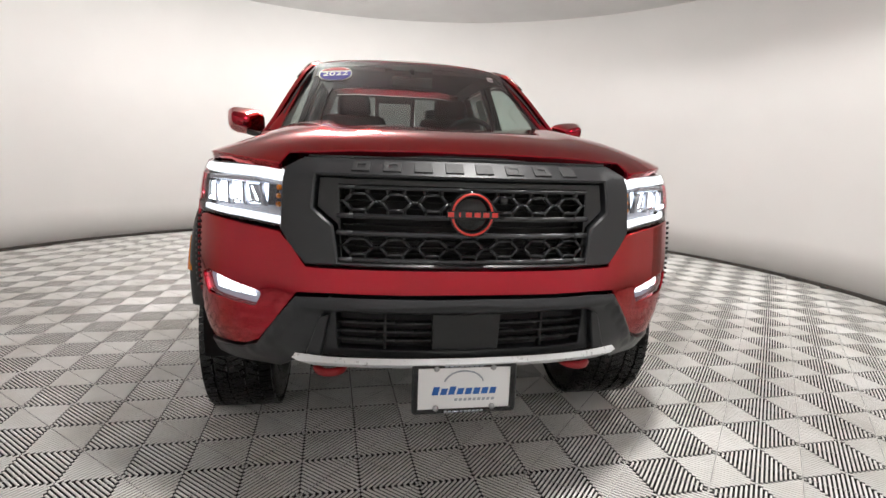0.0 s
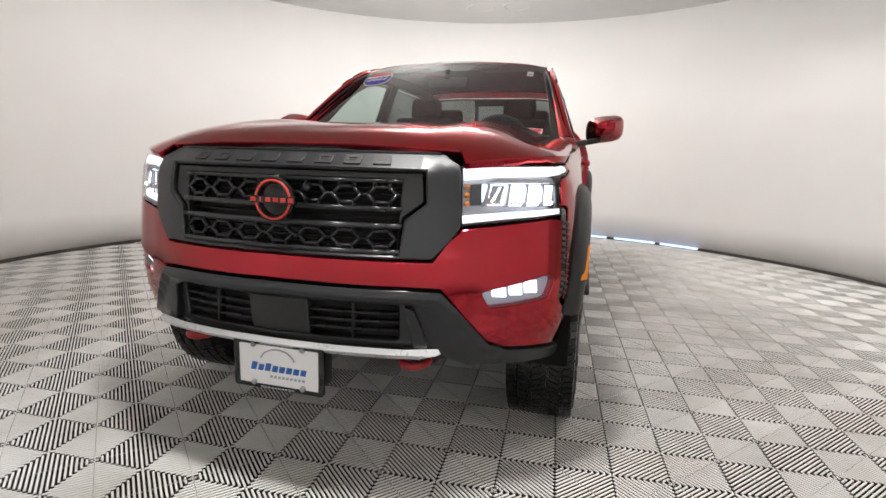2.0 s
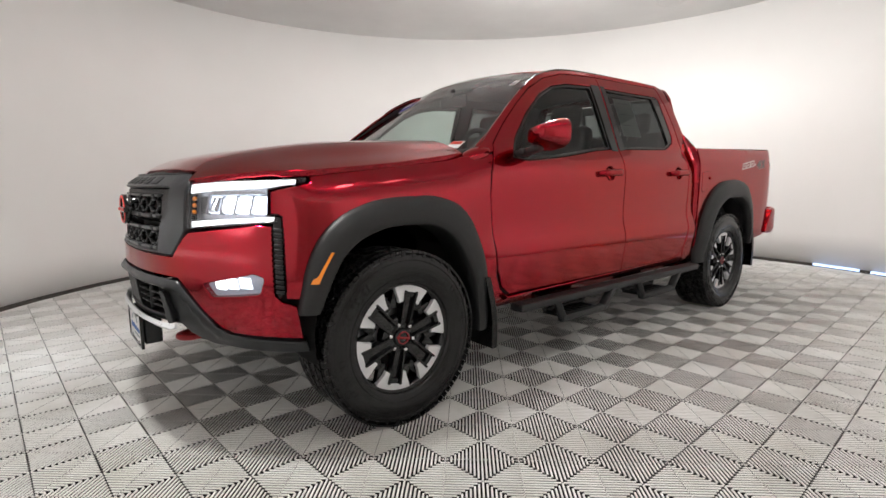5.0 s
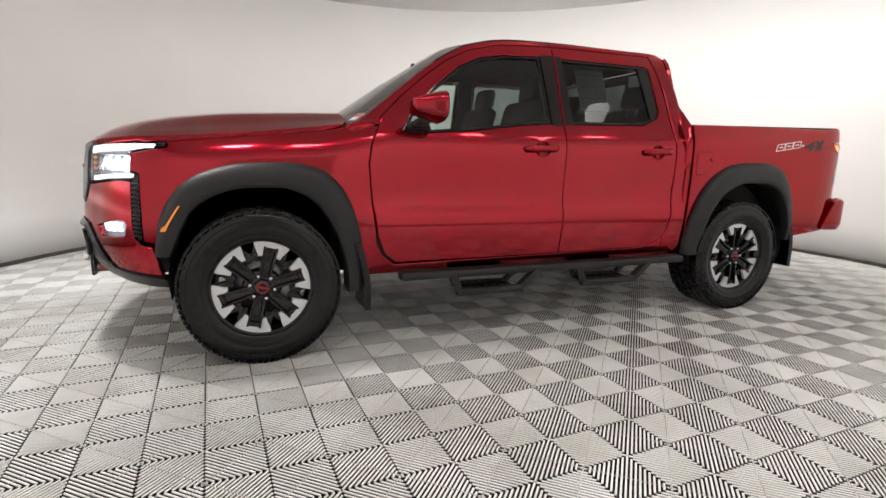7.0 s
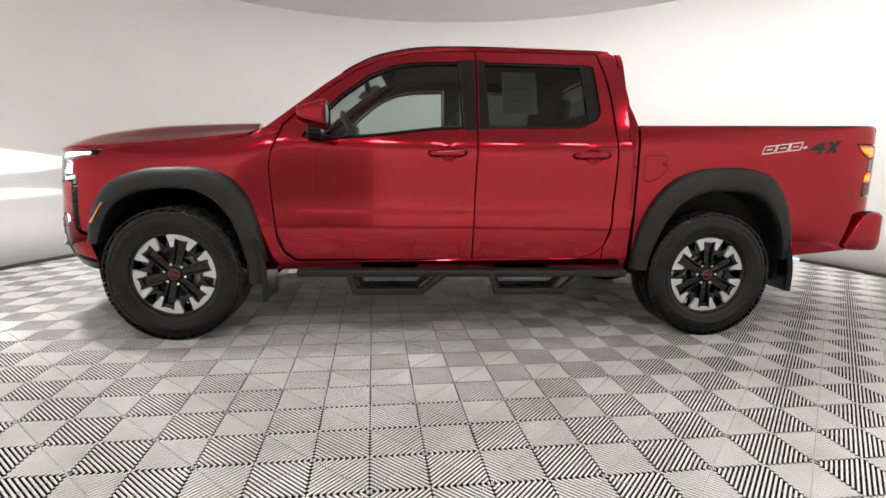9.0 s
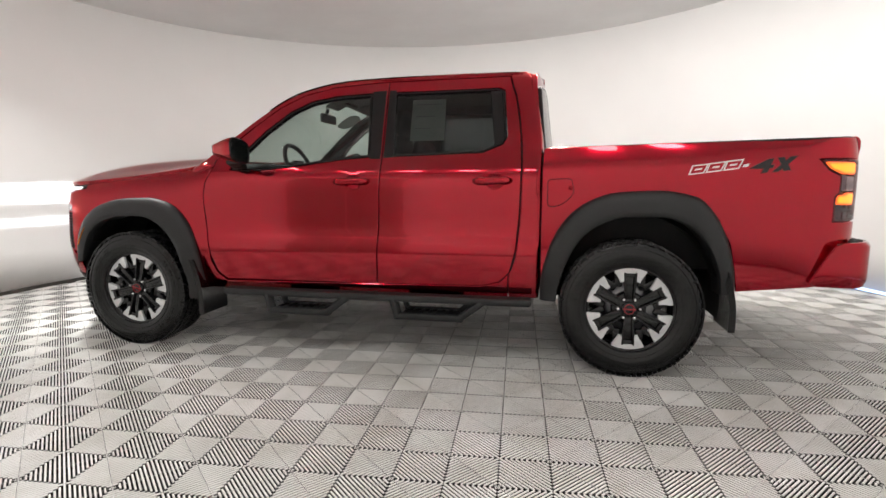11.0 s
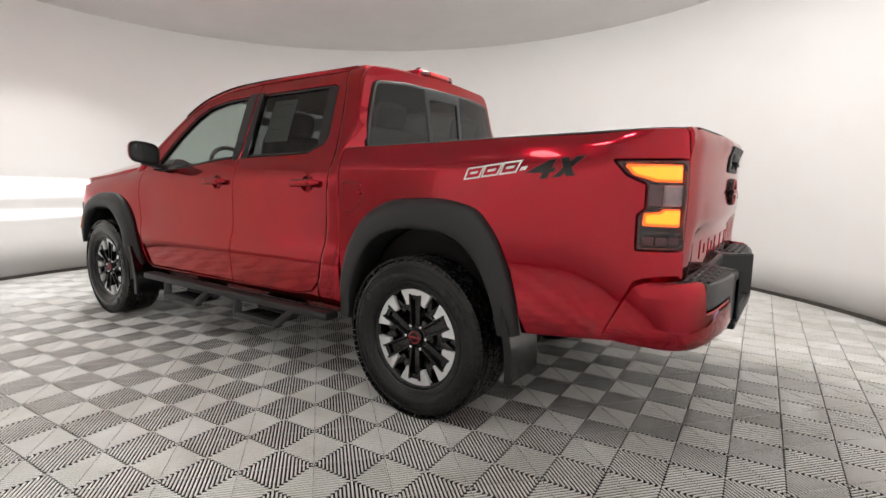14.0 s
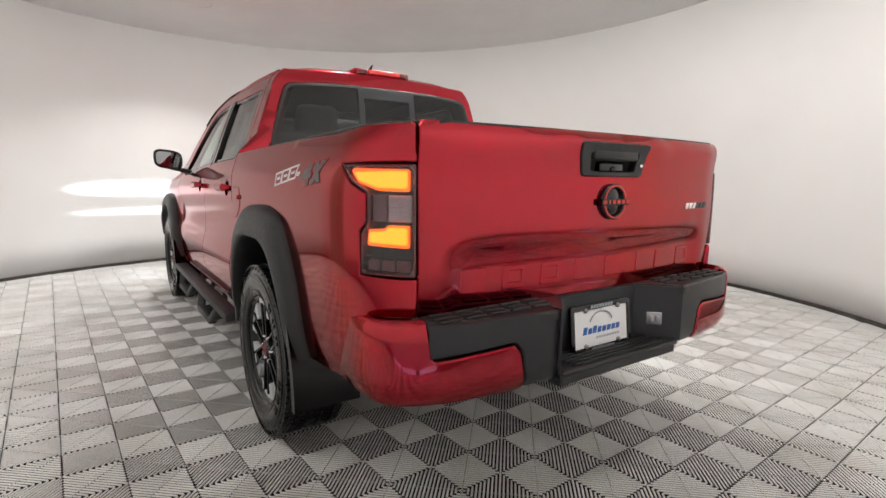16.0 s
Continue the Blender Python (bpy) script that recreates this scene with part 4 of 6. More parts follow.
        bmesh.ops.recalc_face_normals(bm, faces=bm.faces)
        rod(bm, (-0.735, sign * 0.41 + 0.042, 0.438), (-0.58, sign * 0.41 + 0.042, 0.44), 0.022, 0.024, 0.006)
        rod(bm, (-0.735, sign * 0.41 - 0.042, 0.438), (-0.58, sign * 0.41 - 0.042, 0.44), 0.022, 0.024, 0.006)
        part("tow_hook", bm, HOOK_RED, truck, "red steel tow hook")
        bm = bmesh.new()
        box(bm, -0.72, -0.5, sign * 0.41 - 0.07, sign * 0.41 + 0.07, 0.42, 0.485, 0.02)
        part("hook_pocket", bm, DARK, truck)


def grille_parts():
    s = front_s
    out = [(-0.515, 1.104), (0.515, 1.104), (0.555, 1.072), (0.555, 0.885), (0.525, 0.840), (0.478, 0.785), (-0.478, 0.785), (-0.525, 0.840), (-0.555, 0.885), (-0.555, 1.072)]
    hole = [(-0.452, 1.048), (0.452, 1.048), (0.456, 0.955), (0.395, 0.905), (0.378, 0.800), (-0.378, 0.800), (-0.395, 0.905), (-0.456, 0.955)]
    conv = lambda poly: [(math.copysign(s(abs(y)), y), z) for y, z in poly]

    def lip(a, z, d=0.0):
        roll = 0.055 * smoothstep(1.055, 1.118, z)
        return nose(a, min(z, 1.075), d + 0.008 - roll) + Vector((0, 0, z - min(z, 1.075)))
    frame_ = part("grille_surround", sheet(conv(out), lip, [conv(hole)], step=0.04, thick=0.07, edge=0.005), CHAR, truck, "charcoal plastic grille surround")
    cap = [(-0.50, 0.0), (0.50, 0.0), (0.53, 1.0), (-0.53, 1.0)]
    cap_surf = lambda a, v: lip(a, 1.100).lerp(Vector((-0.735 + 0.06 * (abs(a) / 0.55) ** 2, lip(a, 1.100).y, hood_z(-0.735, lip(a, 1.100).y) - 0.018)), v)
    part("surround_cap", sheet(conv(cap[:2]) + [(s(0.49), 1.0), (-s(0.49), 1.0)], cap_surf, step=0.06, thick=0.006, edge=0.001, gap=0), CHAR, frame_)
    # raised name on the sloping lip, as plain blocks
    for k in range(8):
        y = -0.325 + 0.093 * k
        c = math.copysign(s(abs(y)), y)
        quad = [(c - 0.027, 1.066), (c + 0.027, 1.066), (c + 0.027, 1.092), (c - 0.027, 1.092)]
        hollow = [(c - 0.013, 1.074), (c + 0.013, 1.074), (c + 0.013, 1.084), (c - 0.013, 1.084)]
        part("name_block", sheet(quad, offset(lip, 0.003), [hollow] if k in (1, 2, 6, 7) else [], step=0.05, thick=0.006, edge=0.001, gap=0), BLACK, frame_)
    well = [(-0.46, 1.06), (0.46, 1.06), (0.46, 0.79), (-0.46, 0.79)]
    part("grille_backing", sheet(conv(well), offset(nose, -0.075), step=0.08, thick=0.01), DARK, frame_)
    ring_in = [(-0.385, 1.020), (0.385, 1.020), (0.372, 0.812), (-0.372, 0.812)]
    part("grille_rim", sheet(conv(inset(hole, 0.004)), offset(nose, -0.008), [conv(ring_in)], step=0.04, thick=0.05), BLACK, frame_)

    def bar(z, h, material, proud, deep=0.02, half=0.388):
        bm = bmesh.new()
        n = 16
        for i in range(n):
            y0, y1 = -half + 2 * half * i / n, -half + 2 * half * (i + 1) / n
            rod(bm, nose(math.copysign(s(abs(y0)), y0), z, proud), nose(math.copysign(s(abs(y1)), y1), z, proud), deep, h)
        bmesh.ops.remove_doubles(bm, verts=bm.verts, dist=0.0005)
        part("grille_bar", bm, material, frame_)
    bar(1.016, 0.010, CHAR, -0.010)
    bar(0.934, 0.013, CHAR, -0.006)
    bar(0.884, 0.013, GUNMETAL, -0.008)
    bar(0.806, 0.012, GUNMETAL, -0.006)
    for z in (0.824, 0.842, 0.860, 0.905, 0.955, 0.975, 0.995):
        bar(z, 0.004, DARK, -0.045)
    for row in (0.975, 0.845):
        h, n = 0.023, 7
        for i in range(n):
            c = -0.382 + 0.764 * (i + 0.5) / n
            w = 0.764 / n
            if row > 0.9 and abs(c) < 0.06:
                continue
            at = lambda dy, dz: nose(math.copysign(s(abs(c + dy)), c + dy), row + dz, -0.014)
            bm = bmesh.new()
            for sign in (-1, 1):
                for a, b in (((-w / 2, 0), (-w * 0.40, 0)), ((-w * 0.40, 0), (-w * 0.20, sign * h)), ((-w * 0.20, sign * h), (w * 0.20, sign * h)), ((w * 0.20, sign * h), (w * 0.40, 0)), ((w * 0.40, 0), (w / 2, 0))):
                    rod(bm, at(*a), at(*b), 0.018, 0.0075)
                rod(bm, at(-w * 0.20, sign * h), at(-w * 0.23, sign * 0.044), 0.016, 0.006)
                rod(bm, at(w * 0.20, sign * h), at(w * 0.23, sign * 0.044), 0.016, 0.006)
            part("grille_mesh", bm, CHAR, frame_)
    badge(frame_, Matrix.Translation((-0.885, 0, 0.950)) @ Matrix.Rotation(radians(-90), 4, "Z"), 0.066)
    bm = bmesh.new()
    lathe(bm, [(0.0, -0.01), (0.011, -0.01), (0.013, -0.004), (0.013, 0.02)], 16)
    bmesh.ops.transform(bm, matrix=Matrix.Translation((-0.862, -0.098, 0.990)) @ Matrix.Rotation(radians(-90), 4, "Z"), verts=bm.verts)
    part("front_camera", bm, GLOSS, frame_)


def badge(parent, m, r):
    """Round emblem: dark disc, red-rimmed ring and a bar, drawn as plain shapes; its face looks along -y."""
    bm = bmesh.new()
    lathe(bm, [(0.0, -0.006), (r * 0.80, -0.006), (r * 0.84, 0.0), (r * 0.84, 0.02)], 40)
    bmesh.ops.transform(bm, matrix=m, verts=bm.verts)
    body = part("badge", bm, GLOSS, parent, "round black and red emblem")
    for r0, r1, mat, d in ((1.0, 0.93, GLOSS, 0.007), (0.93, 0.84, RED_TRIM, 0.011), (0.84, 0.79, GLOSS, 0.008)):
        bm = bmesh.new()
        lathe(bm, [(r * r0, 0.01), (r * r0, -d), (r * r1, -d), (r * r1, 0.01)], 48)
        bmesh.ops.recalc_face_normals(bm, faces=bm.faces)
        bmesh.ops.transform(bm, matrix=m, verts=bm.verts)
        part("ring", bm, mat, body, flat=False)
    bm = bmesh.new()
    box(bm, -r * 1.15, r * 1.15, -0.013, 0.006, -r * 0.19, r * 0.17, 0.003)
    bmesh.ops.transform(bm, matrix=m, verts=bm.verts)
    part("bar", bm, GLOSS, body, flat=True)
    for k in range(6):
        x = (-0.97 + 0.39 * k) * r
        bm = bmesh.new()
        w, h = r * 0.13, r * 0.10
        if k == 1:
            w = r * 0.04
        box(bm, x - w, x + w, -0.0155, -0.0135, -h, h)
        bmesh.ops.transform(bm, matrix=m, verts=bm.verts)
        part("letter_bar", bm, RED_TRIM, body, flat=True)


def head_lamps():
    # u runs along the body side; the lamp wraps the corner
    u = front_u
    out = [(u(0.553), 0.886), (u(0.70), 0.902), (u(0.831), 0.913), (u(0.831) + 0.045, 0.916), (u(0.831) + 0.045, 0.945), (u(0.831) + 0.012, 0.950), (u(0.831) + 0.015, 1.035), (u(0.831) + 0.175, 1.066), (u(0.831) + 0.18, 1.086), (u(0.831) + 0.02, 1.078), (u(0.70), 1.076), (u(0.555), 1.068)]
    tub = pair("headlamp", sheet(out, offset(side, -0.045), step=0.04, thick=0.02, edge=0.002, gap=0.001), PEARL, truck, "lit LED headlamp behind a clear lens")
    rim = inset(dense(out, 0.03), 0.010)
    pair("lamp_rim", sheet(out, offset(side, -0.012), [rim], step=0.03, thick=0.03, gap=0.001), GLOSS, tub)
    for ob in pair("lens", sheet(inset(out, 0.002), offset(side, 0.0), step=0.04, thick=0.003, edge=0.001, gap=0), LENS, tub):
        ob.visible_shadow = False
    strip_t = [(u(0.565), 1.026), (u(0.66), 1.038), (u(0.831) - 0.02, 1.046), (u(0.831) + 0.125, 1.060), (u(0.831) + 0.130, 1.076), (u(0.70), 1.070), (u(0.565), 1.062)]
    pair("running_light", sheet(strip_t, offset(side, -0.005), step=0.03, thick=0.012, gap=0), DRL, tub)
    strip_b = [(u(0.562), 0.894), (u(0.70), 0.910), (u(0.831) + 0.030, 0.920), (u(0.831) + 0.030, 0.938), (u(0.70), 0.930), (u(0.562), 0.918)]
    pair("running_light", sheet(strip_b, offset(side, -0.016), step=0.04, thick=0.014, gap=0), DRL, tub)
    pair("lamp_shelf", sheet([(u(0.63), 1.020), (u(0.831), 1.022), (u(0.831) - 0.01, 1.036), (u(0.66), 1.036)], offset(side, -0.010), step=0.05, thick=0.02, gap=0), PEARL, tub)
    a0, a1 = u(0.625), u(0.831) + 0.004
    for k in range(4):
        x0 = a0 + (a1 - a0) * k / 4
        w = (a1 - a0) / 4
        cell = [(x0 + w * 0.14, 0.954 + 0.002 * k), (x0 + w * 0.74, 0.955), (x0 + w * 0.98, 1.011), (x0 + w * 0.40, 1.011)]
        pair("led_cell", sheet(cell, offset(side, -0.022), step=0.04, thick=0.012, gap=0), LED if k > 0 else PEARL, tub)
        if k < 1:
            slot = [(x0 + w * 0.30, 0.962), (x0 + w * 0.42, 0.960), (x0 + w * 0.80, 1.006), (x0 + w * 0.70, 1.008)]
            pair("led_line", sheet(slot, offset(side, -0.020), step=0.03, thick=0.006, gap=0), LED, tub)
        for j in range(3):
            bm = bmesh.new()
            bmesh.ops.create_uvsphere(bm, u_segments=8, v_segments=5, radius=0.006, matrix=Matrix.Translation(side(x0 + w * (0.25 + 0.2 * j), 0.958 + 0.004 * (j % 2), -0.016)))
            pair("lens_bead", bm, CHROME if k < 2 else LED, tub)
        bowl = [(x0 - 0.002, 0.950), (x0 + w * 0.98, 0.950), (x0 + w * 0.98, 1.014), (x0 - 0.002, 1.014)]
        pair("reflector_bowl", sheet(bowl, offset(side, -0.030), step=0.04, thick=0.008, gap=0), LAMP_GLOW, tub)
        fin = [(x0 - 0.006, 0.946), (x0 + 0.008, 0.946), (x0 + w * 0.28, 1.016), (x0 + w * 0.16, 1.016)]
        pair("reflector_fin", sheet(fin, offset(side, -0.014), step=0.04, thick=0.02, gap=0), PEARL, tub)
    side_bowl = [(u(0.590), 0.948), (u(0.625) - 0.004, 0.950), (u(0.625) - 0.004, 1.016), (u(0.590), 1.012)]
    pair("reflector_bowl", sheet(side_bowl, offset(side, -0.030), step=0.04, thick=0.008, gap=0), GUNMETAL, tub)
    for z in (0.955, 0.980, 1.005):
        bm = bmesh.new()
        bmesh.ops.create_uvsphere(bm, u_segments=10, v_segments=6, radius=0.009, matrix=Matrix.Translation(side(u(0.575), z, -0.018)))
        pair("amber_led", bm, AMBER, tub)
    # tall vent behind the lamp
    vent = [(-0.532, 0.628), (-0.510, 0.65), (-0.509, 0.936), (-0.535, 0.940), (-0.544, 0.905), (-0.544, 0.655)]
    grill = pair("corner_vent", sheet(vent, offset(side, -0.006), step=0.05, thick=0.02, gap=0), GLOSS, truck, "gloss black corner air vent")
    for k in range(13):
        z = 0.662 + 0.0195 * k
        bm = bmesh.new()
        rod(bm, side(-0.541, z, 0.001), side(-0.512, z - 0.006, 0.001), 0.014, 0.009)
        pair("vent_fin", bm, BLACK, grill)


nose_panels()
grille_parts()
head_lamps()


# rear: tailgate, bumper, lamps
GATE_X = spline([(0.74, 4.295), (0.80, 4.308), (0.92, 4.312), (0.955, 4.328), (0.985, 4.349), (1.08, 4.344), (1.18, 4.342), (1.25, 4.350), (1.285, 4.362), (1.312, 4.352), (1.328, 4.33)])
GATE_X2 = spline([(0.74, 4.318), (0.80, 4.330), (0.93, 4.340), (1.08, 4.344), (1.18, 4.342), (1.25, 4.348), (1.285, 4.352), (1.312, 4.342), (1.328, 4.325)])


def gate(u, v, d=0.0):
    w = smoothstep(0.575, 0.69, abs(u) + 0.9 * max(0.0, v - 0.93))
    x = GATE_X(v) * (1 - w) + GATE_X2(v) * w
    return Vector((x + 0.026 - 0.040 * (u / 0.74) ** 2 - 0.012 * smoothstep(0.66, 0.76, abs(u)) + d, u, v))


def rear_parts():
    out = rounded([(-0.753, 0.762), (0.753, 0.762), (0.756, 1.10), (0.756, 1.312), (0.746, 1.328), (-0.746, 1.328), (-0.756, 1.312), (-0.756, 1.10)], 0.015)
    pocket = rounded([(-0.155, 1.180), (0.155, 1.180), (0.178, 1.285), (-0.178, 1.285)], 0.012)
    tailgate = part("tailgate", sheet(out, gate, [pocket], step=0.035, thick=0.05), PAINT, truck, "dark red tailgate with embossed lower panel")
    part("handle_bezel", sheet(inset(pocket, -0.004), offset(gate, 0.006), [rounded([(-0.118, 1.192), (0.115, 1.192), (0.128, 1.255), (-0.128, 1.255)], 0.01)], step=0.04, thick=0.03, gap=0), BLACK, tailgate)
    part("handle_well", sheet(rounded([(-0.14, 1.185), (0.14, 1.185), (0.15, 1.262), (-0.15, 1.262)], 0.01), offset(gate, -0.028), step=0.05, thick=0.01), DARK, tailgate)
    bm = bmesh.new()
    box(bm, 4.358, 4.386, -0.118, 0.118, 1.230, 1.268, 0.010)
    part("handle", bm, BLACK, tailgate)
    bm = bmesh.new()
    box(bm, 4.335, 4.366, -0.062, 0.062, 1.190, 1.226, 0.008)
    part("camera_housing", bm, GLOSS, tailgate)
    bm = bmesh.new()
    bmesh.ops.create_uvsphere(bm, u_segments=14, v_segments=8, radius=0.012, matrix=Matrix.Translation((4.364, 0.0, 1.200)))
    part("rear_camera", bm, GLOSS, tailgate)
    bm = bmesh.new()
    bmesh.ops.create_uvsphere(bm, u_segments=12, v_segments=6, radius=0.008, matrix=Matrix.Translation((4.380, 0.140, 1.215)))
    part("lock", bm, CHROME, tailgate)
    badge(tailgate, Matrix.Translation((4.377, 0.0, 1.090)) @ Matrix.Rotation(radians(90), 4, "Z"), 0.062)
    # embossed name, as plain raised blocks
    for k in range(8):
        y = -0.560 + 0.158 * k
        w = 0.050 if k != 5 else 0.018
        block = rounded([(y - w, 0.820), (y + w * 0.9, 0.820), (y + w, 0.896), (y - w * 0.9, 0.896)], 0.006)
        hollow = [rounded([(y - w * 0.55, 0.840), (y + w * 0.55, 0.840), (y + w * 0.55, 0.878), (y - w * 0.55, 0.878)], 0.004)] if k in (1, 2, 7) else []
        soft = lambda u, v: gate(u, v, 0.0032)
        part("name_block", sheet(block, soft, hollow, step=0.02, thick=0.008, edge=0.0022, gap=0), PAINT, tailgate)
    for k in range(6):
        y = 0.500 + 0.030 * k
        sl = 0.006
        bm = sheet([(y - 0.010 - sl, 1.052), (y + 0.011 - sl, 1.052), (y + 0.011 + sl, 1.076), (y - 0.010 + sl, 1.076)], offset(gate, 0.004), step=0.03, thick=0.006, edge=0.001, gap=0)
        part("trim_badge_bar", bm, CHROME if k < 3 else GLOSS, tailgate)
    part("gate_cap", sheet([(-0.69, 0), (0.69, 0), (0.69, 1), (-0.69, 1)], lambda u, v: Vector((4.361 - 0.042 * (u / 0.74) ** 2 - 0.09 * v, u, 1.324 + 0.003 * math.sin(math.pi * v))), step=0.06, thick=0.012, gap=0), BLACK, tailgate)
    part("gate_backing", sheet(inset(out, 0.02), offset(gate, -0.06), step=0.12, thick=0.01), PAINT, tailgate)

    # tail lamps wrap the corner
    lamp = [(4.085, 1.205), (4.135, 1.150), (4.20, 1.120), (4.20, 1.035), (4.175, 1.010), (4.175, 0.885), (4.354, 0.885), (4.354, 1.205)]
    lamp = rounded(lamp, 0.012)
    tub = pair("tail_lamp", sheet(lamp, offset(side, -0.035), step=0.04, thick=0.02, gap=0), GLOSS, truck, "lit amber and red tail lamp")
    pair("lamp_rim", sheet(lamp, offset(side, -0.001), [inset(lamp, 0.012)], step=0.03, thick=0.03, gap=0.002), TAIL_RED, tub)
    for ob in pair("lens", sheet(inset(lamp, 0.006), offset(side, 0.001), step=0.03, thick=0.003, edge=0.001, gap=0), SMOKE, tub):
        ob.visible_shadow = False
    upper = [(4.125, 1.184), (4.155, 1.152), (4.210, 1.136), (4.235, 1.128), (4.334, 1.126), (4.334, 1.188), (4.130, 1.191)]
    upper_hot = [(4.142, 1.180), (4.164, 1.157), (4.238, 1.137), (4.328, 1.135), (4.328, 1.183)]
    pair("glow_panel", sheet(rounded(upper, 0.008), offset(side, -0.010), step=0.04, thick=0.012, gap=0), TAIL, tub)
    low = [(4.195, 0.985), (4.200, 1.018), (4.260, 1.022), (4.265, 1.032), (4.334, 1.032), (4.334, 0.968), (4.195, 0.972)]
    low_hot = [(4.204, 0.982), (4.206, 1.011), (4.262, 1.015), (4.268, 1.026), (4.328, 1.026), (4.328, 0.978)]
    for lines in (upper_hot, low_hot):
        pair("glow_core", sheet(rounded(lines, 0.008), offset(side, -0.0075), step=0.04, thick=0.004, edge=0.001, gap=0), TAIL_HOT, tub)
    pair("glow_panel", sheet(rounded(low, 0.008), offset(side, -0.010), step=0.04, thick=0.012, gap=0), TAIL, tub)
    for a, b, mat in ((4.212, 4.262, SMOKE_CELL), (4.268, 4.340, CLEAR_CELL)):
        pair("reflector_cell", sheet([(a, 1.042), (b, 1.042), (b, 1.116), (a, 1.116)], offset(side, -0.014), step=0.05, thick=0.012, gap=0), mat, tub)
    for k in range(6):
        z = 1.050 + 0.0115 * k
        bm = bmesh.new()
        rod(bm, side(4.270, z, -0.012), side(4.304, z, -0.012), 0.006, 0.0035)
        rod(bm, side(4.304, z, -0.012), side(4.338, z, -0.012), 0.006, 0.0035)
        pair("reflector_rib", bm, CLEAR_CELL, tub)
    pair("lamp_divider", sheet([(4.19, 0.938), (4.34, 0.938), (4.34, 0.950), (4.19, 0.950)], offset(side, -0.008), step=0.05, thick=0.02, gap=0), GLOSS, tub)
    for k in range(3):
        a = 4.196 + 0.049 * k
        pair("reflector", sheet([(a, 0.900), (a + 0.043, 0.900), (a + 0.043, 0.932), (a, 0.932)], offset(side, -0.012), step=0.05, thick=0.012, gap=0), TAIL_RED, tub)

    # bumper: painted ends, black step pad and centre
    plan = [(3.995, 0.875), (4.08, 0.896), (4.20, 0.903), (4.28, 0.896), (4.345, 0.865), (4.395, 0.79), (4.430, 0.66), (4.452, 0.45), (4.458, 0.0)]
    bx, by, arc = plan_curve(plan)
    total = arc[-1]

    def bump(a, z, d=0.0):
        dx, dy = bx(a + 0.004) - bx(a - 0.004), by(a + 0.004) - by(a - 0.004)
        k = math.hypot(dx, dy)
        swell = 0.0 - 0.045 * smoothstep(0.755, 0.80, z) ** 2 - 0.045 * (1 - smoothstep(0.50, 0.575, z)) + d
        return Vector((bx(a) - dy / k * swell, -(by(a) + dx / k * swell), z))

    def arc_y(y):
        lo, hi = 0.3, total
        for _ in range(40):
            m = (lo + hi) / 2
            lo, hi = (m, hi) if by(m) > y else (lo, m)
        return lo
    ends = rounded([(0.120, 0.540), (arc_y(0.48), 0.525), (arc_y(0.452), 0.54), (arc_y(0.475), 0.662), (arc_y(0.50), 0.684), (arc_y(0.76), 0.668), (arc_y(0.775), 0.79), (0.235, 0.785), (0.190, 0.768), (0.150, 0.70), (0.080, 0.565)], 0.014)
    pair("rear_bumper_end", sheet(ends, bump, step=0.035, thick=0.04, edge=0.005), PAINT, truck, "dark red rear bumper end")
    face = [(arc_y(0.775), 0.672), (arc_y(0.50), 0.688), (arc_y(0.47), 0.66), (arc_y(0.445), 0.535), (arc_y(0.32), 0.530), (arc_y(0.315), 0.765), (arc_y(0.40), 0.770), (arc_y(0.775), 0.775)]
    bumper = tagged(part("rear_bumper", sheet([(-0.31, 0.515), (0.31, 0.515), (0.31, 0.560), (-0.31, 0.560)], lambda u, v: Vector((4.458, u, v)), step=0.04, thick=0.06, edge=0.006, gap=0), CHAR, truck), "charcoal rear step bumper")
    pair("bumper_face", sheet(face, offset(bump, -0.003), step=0.04, thick=0.05, edge=0.006, gap=0), CHAR, bumper)
    top = [(4.315, -0.755), (4.385, -0.755), (4.425, -0.60), (4.462, -0.315), (4.345, -0.30), (4.315, -0.33)]
    tops = lambda u, v: Vector((u, v, 0.768 + 0.008 * smoothstep(4.45, 4.34, u)))
    pad = pair("step_pad", sheet(top, tops, step=0.05, thick=0.03, edge=0.006, gap=0, out=1), BLACK, bumper)
    for k in range(5):
        for j in range(3):
            bm = bmesh.new()
            y0 = -0.735 + 0.088 * k
            rod(bm, (4.342 + 0.028 * j, y0, 0.778 - 0.002 * j), (4.344 + 0.028 * j, y0 + 0.072, 0.778 - 0.002 * j), 0.012, 0.010, 0.003)
            pair("pad_rib", bm, BLACK, pad)
    bm = bmesh.new()
    floor_z, rim_z = 0.562, 0.772
    line = [(4.462, -0.330), (4.334, -0.205), (4.334, 0.205), (4.462, 0.330)]
    for (xa, ya), (xb, yb) in zip(line, line[1:]):
        bm.faces.new([bm.verts.new(q) for q in ((xa, ya, rim_z), (xb, yb, rim_z), (xb, yb, floor_z), (xa, ya, floor_z))])
    bm.faces.new([bm.verts.new(q) for q in ((4.300, -0.33, rim_z), (4.462, -0.330, rim_z), (4.334, -0.205, rim_z), (4.334, 0.205, rim_z), (4.462, 0.330, rim_z), (4.300, 0.33, rim_z))])
    bmesh.ops.remove_doubles(bm, verts=bm.verts, dist=1e-4)
    bmesh.ops.solidify(bm, geom=bm.faces[:], thickness=0.006)
    bmesh.ops.recalc_face_normals(bm, faces=bm.faces)
    part("plate_recess", bm, CHAR, bumper, flat=True)
    bm = bmesh.new()
    box(bm, 4.31, 4.468, -0.312, 0.312, 0.548, 0.566, 0.006)
